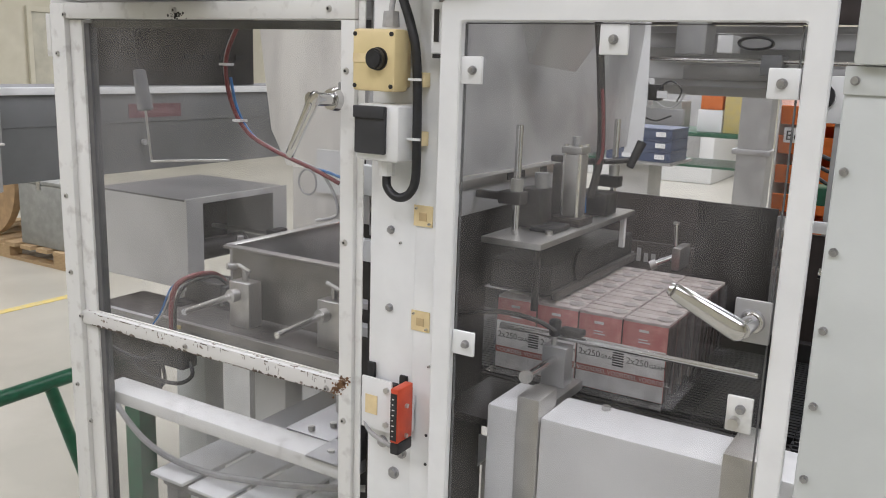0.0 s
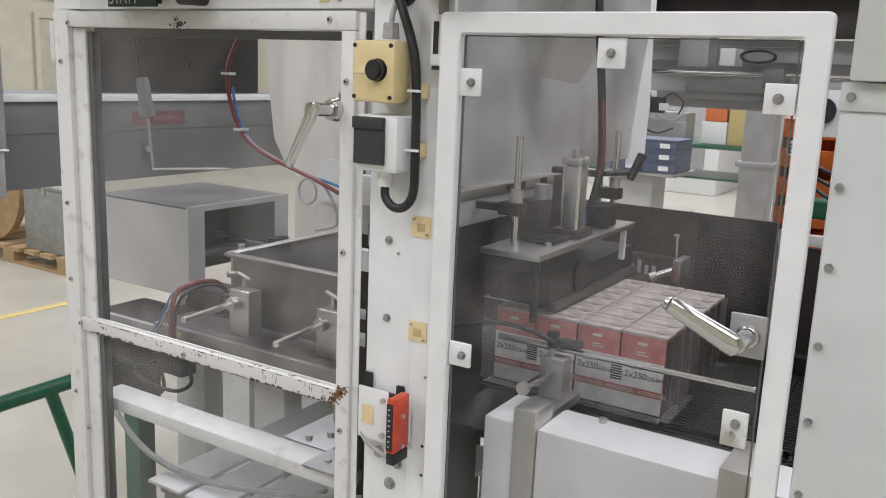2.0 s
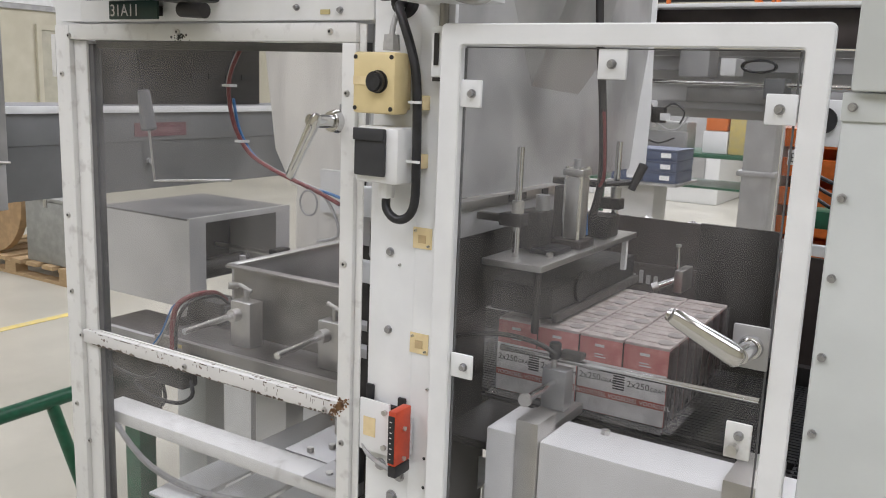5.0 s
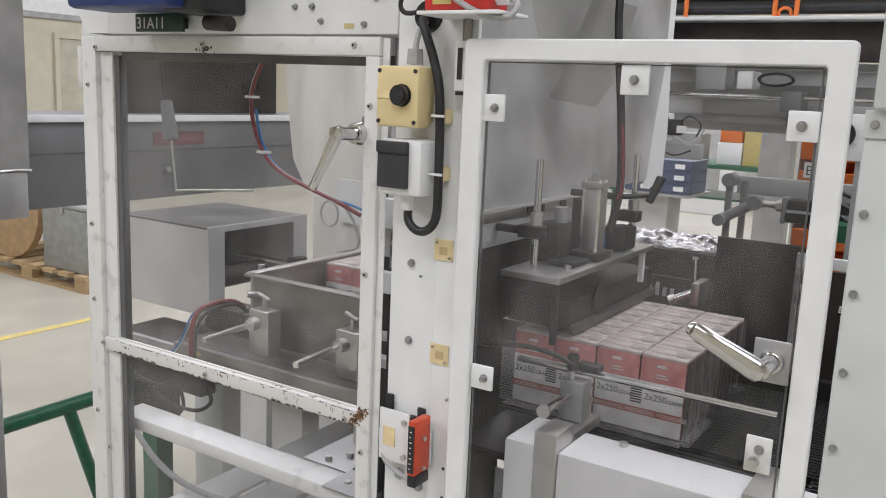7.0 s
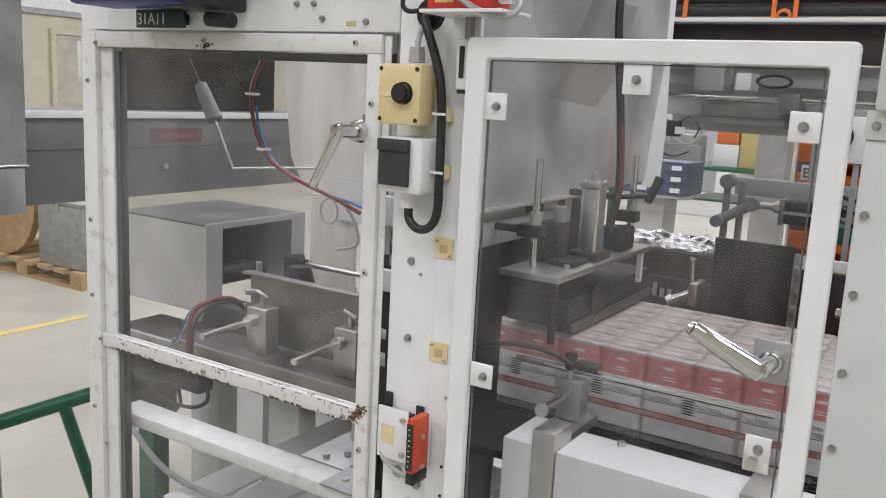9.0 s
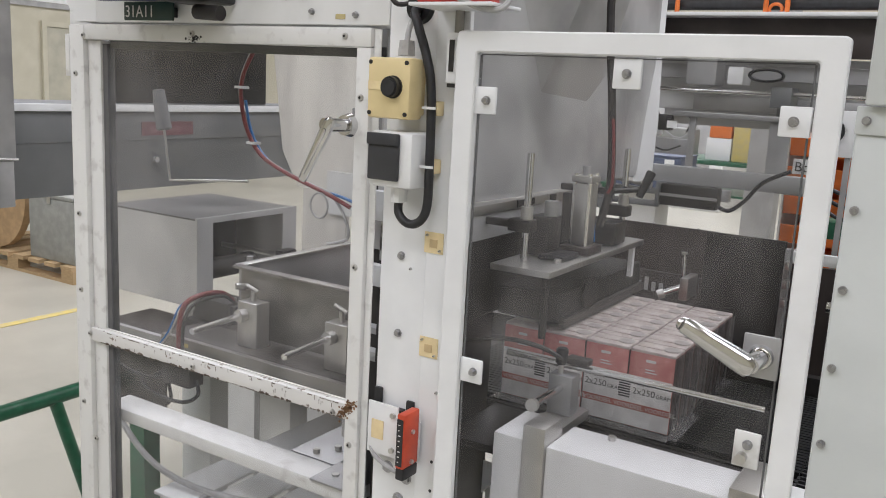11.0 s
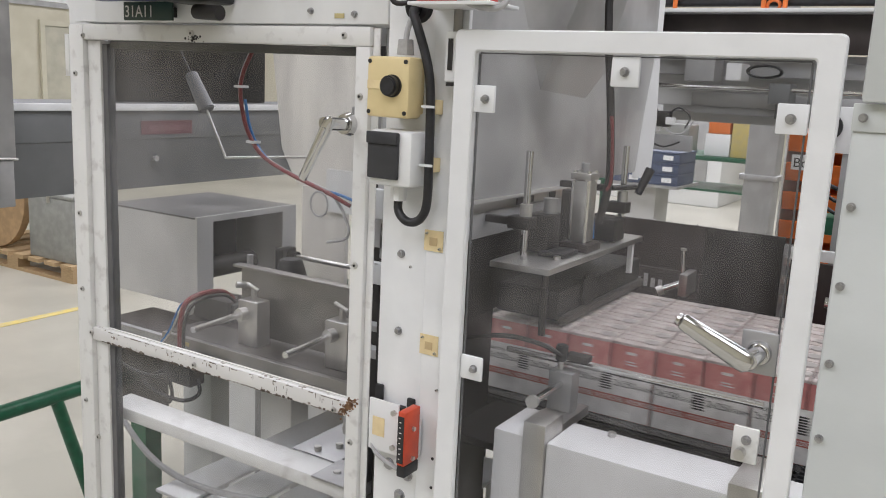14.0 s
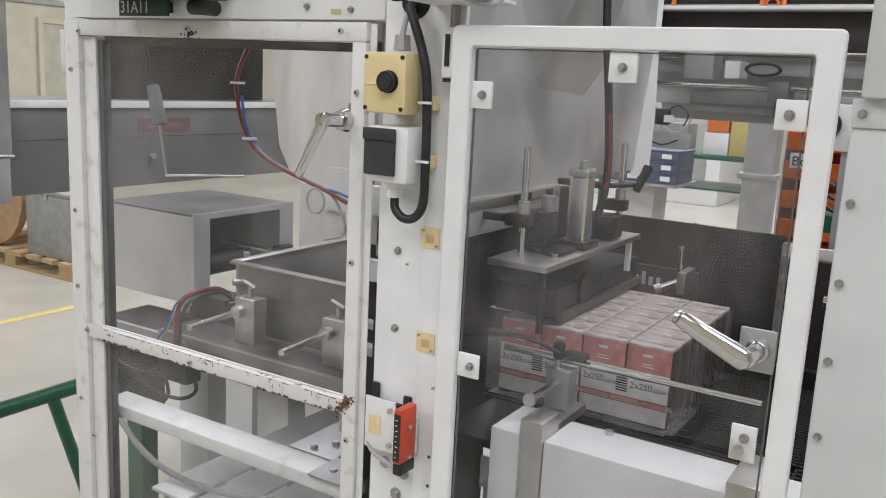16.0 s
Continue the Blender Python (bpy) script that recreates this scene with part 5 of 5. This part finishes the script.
    part("tag", B((-0.500, -0.475, 1.276, 1.279, 1.497, 1.515)), WHITE, v)
    part("bar", B((-0.60, -0.44, 1.31, 1.33, 1.430, 1.470), bevel=0.003), GALV, v)
    part("tube", T([(-0.50, 1.29, 1.52), (-0.47, 1.28, 1.54), (-0.44, 1.28, 1.52), (-0.45, 1.28, 1.49)], 0.0022), BLACK, v)
    part("tube", T([(-0.52, 1.29, 1.50), (-0.48, 1.28, 1.475), (-0.45, 1.28, 1.48), (-0.43, 1.28, 1.51)], 0.0022), GREYHOSE, v)
    part("tube", T([(-0.58, 1.29, 1.445), (-0.54, 1.28, 1.45), (-0.50, 1.28, 1.44), (-0.46, 1.28, 1.455)], 0.0022), BLACK, v)
    part("hanger", B((-0.66, -0.62, 1.33, 1.50, 1.70, 1.80)), DARK, v)
    c = thing("steel_post", "grey steel column standing in the hall", "column")
    part("shaft", B((-0.905, -0.745, 4.0, 4.16, 0, 6.0), bevel=0.006), GALV, c)
    part("flange", B((-0.93, -0.725, 3.99, 4.17, 1.13, 1.16), bevel=0.004), DULL, c)
    # orange trays on a rack
    k = thing("tray_rack", "upright rack filled with orange trays", "tray rack")
    part("upright", B((-0.372, -0.365, 2.18, 2.6, 0, 1.52)), WHITE, k)
    part("back_upright", B((-0.037, -0.017, 2.18, 2.6, 0, 1.52)), GALV, k)
    for j in range(9):
        z = 0.62 + 0.098 * j
        bm = bmesh.new()
        add_prism(bm, [(2.19, z), (2.58, z + 0.02), (2.58, z + 0.085), (2.575, z + 0.085), (2.575, z + 0.028), (2.20, z + 0.008), (2.185, z + 0.062), (2.178, z + 0.06)], "x", -0.363, -0.042)
        tr = part("tray", bm, TRAY, k, "orange plastic tray")
    lab = part("label", B((-0.345, -0.270, 2.166, 2.1735, 1.345, 1.395)), WHITE, k, "white card with dark lettering")
    text_mesh("print", "Bo", 0.045, pose(-0.340, 2.1655, 1.354, 90, 0, 0), INK, lab)
    # blue bins
    t = thing("bin_trolley", "pale closed trolley that carries blue bins", "trolley")
    part("deck", B((-2.42, -1.83, 5.9, 6.5, 0.82, 0.84)), DULL, t)
    part("body", B((-2.36, -2.05, 6.05, 6.40, 0.0, 0.8195), bevel=0.004), LIGHTSHEET, t)
    first = None
    for x in (-2.12, -2.395):
        for r3 in range(3):
            if first is None:
                first = thing("blue_bin", "blue plastic stacking bin with a white card", "bin", "blue bins", at=(x, 5.95, 0.8405))
                part("body", B((0, 0.27, 0, 0.45, 0, 0.079), bevel=0.008), mat("bin_blue", (0.075, 0.10, 0.175), 0.5), first)
                part("rim", B((-0.006, 0.276, -0.006, 0.456, 0.0795, 0.090)), mat("bin_rim_blue", (0.085, 0.11, 0.19), 0.5), first)
                part("card", B((0.14, 0.22, -0.0105, -0.0065, 0.025, 0.062)), WHITE, first, "white card")
            else:
                copy_thing(first, pose(x, 5.95, 0.8405 + 0.0905 * r3))
    # cartons on a green bench
    w = thing("work_bench", "long green work bench far back in the hall", "bench")
    part("top", B((-3.2, -1.45, 6.9, 7.7, 1.0, 1.04), bevel=0.005), GREEN, w)
    part("shelf", B((-3.2, -1.45, 6.95, 7.65, 0.72, 0.74)), GREEN, w)
    for x in (-3.15, -1.55):
        for y in (6.95, 7.6):
            part("leg", B((x, x + 0.05, y, y + 0.05, 0, 0.9995)), GREEN, w)
    for x0, x1, z0, z1, col, lab2 in ((-1.95, -1.73, 1.0405, 1.24, WHITE, "white carton"), (-1.93, -1.74, 1.2405, 1.47, TRAY, "orange carton"), (-1.72, -1.55, 1.0405, 1.47, LINE, "yellow carton"), (-2.45, -2.1, 1.0405, 1.30, CRATE, "grey carton")):
        q = thing("carton", lab2 + " stacked on the green bench", "carton", "bench cartons")
        part("body", B((x0, x1, 7.0, 7.3, z0, z1 - 0.004), bevel=0.006), col, q)
        part("flap", B((x0 + 0.01, x1 - 0.01, 7.01, 7.29, z1 - 0.0035, z1)), col, q)
    # a pale machine line further back
    f = thing("far_machine", "pale machine line at the far end of the hall", "machine")
    part("body", B((-6.5, -2.9, 11.5, 13.0, 0.0, 1.9), bevel=0.02), WHITE, f)
    for x in (-6.2, -5.1, -4.0):
        part("panel", B((x, x + 0.9, 11.46, 11.4995, 0.3, 1.6), bevel=0.01), GALV, f)
    # pieces between the door and the side cabinet
    g = thing("chain_guard", "dark chain guard with pale strips beside the conveyor", "chain guard")
    part("plate", B((-0.10, 0.40, 0.90, 0.91, 0.5, 1.262)), BROWN, g)
    part("strip", B((-0.10, 0.40, 0.885, 0.899, 1.268, 1.290), bevel=0.001), WHITE, g)
    part("side_plate", B((-0.075, -0.02, 0.95, 0.958, 1.475, 1.565), bevel=0.002), WHITE, g)
    part("disc", C((-0.07, 0.94, 1.525), (-0.07, 0.9495, 1.525), 0.026, 24), BLACK, g)
    part("side_stay", B((-0.04, -0.03, 0.96, 0.97, 0.5, 1.56)), GALV, g)
    part("shaft", C((-0.02, 0.84, 1.20), (0.40, 0.84, 1.20), 0.012, 14), CHROME, g)
    part("bearing", B((0.0, 0.05, 0.82, 0.899, 1.10, 1.17), bevel=0.003), GALV, g)
    for n2 in range(3):
        part("cable", T([(-0.09, 1.0, 1.42 - 0.02 * n2), (-0.03, 0.98, 1.40 - 0.025 * n2), (0.03, 0.97, 1.41 - 0.02 * n2)], 0.004), BLACK, g)
    part("cable_tray", B((-0.10, 0.35, 0.97, 1.05, 1.31, 1.345), bevel=0.002), GREEN, g)
    h = thing("chain_link_belt", "black link chain beside the conveyor belt", "chain")
    bm = bmesh.new()
    for q in range(40):
        add_box(bm, 0.028, 0.075, 0.18 + q * 0.0145, 0.191 + q * 0.0145, 1.03, 1.042)
        add_box(bm, 0.034, 0.069, 0.184 + q * 0.0145, 0.188 + q * 0.0145, 1.0422, 1.05)
    tagged(part("links", bm, BLACK, h), kind="stuff")
    part("bed", B((0.025, 0.079, 0.16, 0.80, 0.6, 1.0295)), DARK, h)


rear_lines()


# ---- moving things ----
def motions():
    home = GX
    at = lambda dx, dy=0.0, dz=0.0: pose(home + dx, GY + dy, ZB + dz)
    run = ((0.0, 0.0), (0.1, 0.035), (0.2, 0.09), (0.3, 0.142), (0.4, 0.192), (0.5, 0.24), (0.6, 0.285), (0.68, 0.306))
    drift = ((0.8, 0.316), (0.95, 0.335), (1.15, 0.362), (1.55, 0.45), (1.95, 0.60), (2.5, 0.90))
    entry = ((-1.7, 0.62), (-1.45, 0.60), (-1.15, 0.40), (-0.95, 0.265), (-0.85, 0.20), (-0.75, 0.136), (-0.65, 0.080), (-0.55, 0.035), (-0.45, 0.004), (-0.4, 0.0))
    first = ((0.0, -0.60), (0.07, -0.58), (0.15, -0.538), (0.25, -0.50), (0.35, -0.455), (0.5, -0.38), (0.62, -0.315), (0.65, -0.303))
    t1, t2 = 8.49, 13.42  # moments at which the waiting block starts to move
    walk(block_a, [(0, at(0))] + [(t1 + t, at(d)) for t, d in run + drift] + [(16, at(0.95))])
    def feed(t):
        p = t - 0.65
        return [(p + a, at(-0.60, b)) for a, b in entry] + [(p + a, at(b)) for a, b in first] + [(t + a, at(b - 0.303)) for a, b in run[1:-1]] + [(t + 0.7, at(0.0))]
    walk(block_b, [(0, at(-0.60, 0.62))] + feed(t1) + [(t2 + t, at(d)) for t, d in run + drift] + [(16, at(0.92))])
    walk(block_c, [(0, at(-0.60, 1.02)), (9.4, at(-0.60, 1.02)), (10.6, at(-0.60, 0.62))] + feed(t2) + [(16, at(0.0))])
    rows = [(0, pose(0, 0, 0))]
    for t in (t1, t2):
        p = t - 0.65
        rows += [(p + a, pose(b + 0.60, 0, 0)) for a, b in first] + [(t + a, pose(0.297 + b, 0, 0)) for a, b in run[1:]]
        rows += [(t + 0.95, pose(0.603, 0, 0)), (t + 1.35, pose(0.42, 0, 0)), (t + 1.58, pose(0.24, 0, 0)), (t + 1.68, pose(0.10, 0, 0)), (t + 1.78, pose(0.03, 0, 0)), (t + 1.9, pose(0, 0, 0))]
    walk(push, rows + [(16, pose(0, 0, 0))])
    rows = [(0, pose(0.40, 0, 0))]
    for t in (7.4, 12.35):
        rows += [(t + a, pose(b, 0, 0)) for a, b in ((-0.35, 0.40), (-0.2, 0.09), (-0.1, 0.05), (0, 0), (0.2, 0), (0.3, 0.03), (0.4, 0.07), (0.55, 0.40))]
    walk(arm, rows + [(16, pose(0.40, 0, 0))])
    g = lambda z: pose(0, 1.04, z)
    walk(gate, [(0, g(1.285)), (4.2, g(1.285)), (4.8, g(1.285)), (5.8, g(1.243)), (6.3, g(1.239)), (9.2, g(1.239)), (9.8, g(1.245)), (10.8, g(1.285)), (11.3, g(1.285)), (16, g(1.285))])
    a = lambda x: pose(x, 0, 0)
    walk(grip, [(0, a(0.55)), (4.2, a(0.55)), (4.6, a(0.50)), (5.7, a(0.04)), (6.2, a(0)), (9.2, a(0)), (9.9, a(-0.02)), (10.8, a(-0.24)), (11.3, a(-0.26)), (11.5, a(-0.22)), (11.7, a(-0.144)), (11.8, a(-0.094)),
                (11.9, a(-0.04)), (12.0, a(0.013)), (12.1, a(0.06)), (12.2, a(0.12)), (12.3, a(0.175)), (12.5, a(0.33)), (12.8, a(0.53)), (13.1, a(0.55)), (16, a(0.55))])
    turns = [(0, 90), (5.4, 90), (5.75, 45), (6.1, 0), (9.5, 0), (9.9, 30), (10.3, 65), (10.7, 90), (16, 90)]
    walk(crank, [(t, pose(-0.317, 1.08, 1.317, 0, -an, 0)) for t, an in turns])
    tip = lambda an: (0.0849 * math.cos(radians(32 + an)), 0.0849 * math.sin(radians(32 + an)))
    walk(crank_rod, [(t, pose(-0.317 + tip(an)[0], 1.08, 1.317 + tip(an)[1], 0, 6 * an / 90, 0)) for t, an in turns])
    k = lambda x, z, an: pose(x, 0.2, z, 0, -an, 0)
    path = [(0, -1.112, 1.466, 7), (8.2, -1.112, 1.466, 7), (8.5, -1.09, 1.478, 8), (8.6, -1.071, 1.480, 12), (8.7, -1.051, 1.480, 18), (8.8, -1.032, 1.484, 23), (8.9, -1.013, 1.493, 26.5),
                 (9.0, -0.994, 1.503, 29), (9.1, -0.992, 1.505, 31), (9.2, -0.995, 1.506, 32), (9.5, -1.02, 1.495, 26), (10.1, -1.0, 1.50, 30), (10.6, -1.05, 1.482, 18), (11.0, -1.10, 1.468, 9), (11.3, -1.112, 1.466, 7),
                 (13.2, -1.112, 1.466, 7), (13.4, -1.09, 1.475, 9), (13.6, -1.054, 1.484, 14), (13.8, -1.010, 1.493, 24), (14.0, -0.988, 1.509, 30), (14.3, -1.013, 1.497, 26), (14.6, -1.037, 1.483, 19.5),
                 (15.0, -0.996, 1.506, 31.5), (15.5, -1.041, 1.483, 21), (16.0, -1.102, 1.469, 10)]
    walk(swing, [(a, k(x, z, an)) for a, x, z, an in path])
    walk(swing_arm, [(a, pose(0, 0, -0.0975, 0, an - 7, 0)) for a, x, z, an in path])


motions()
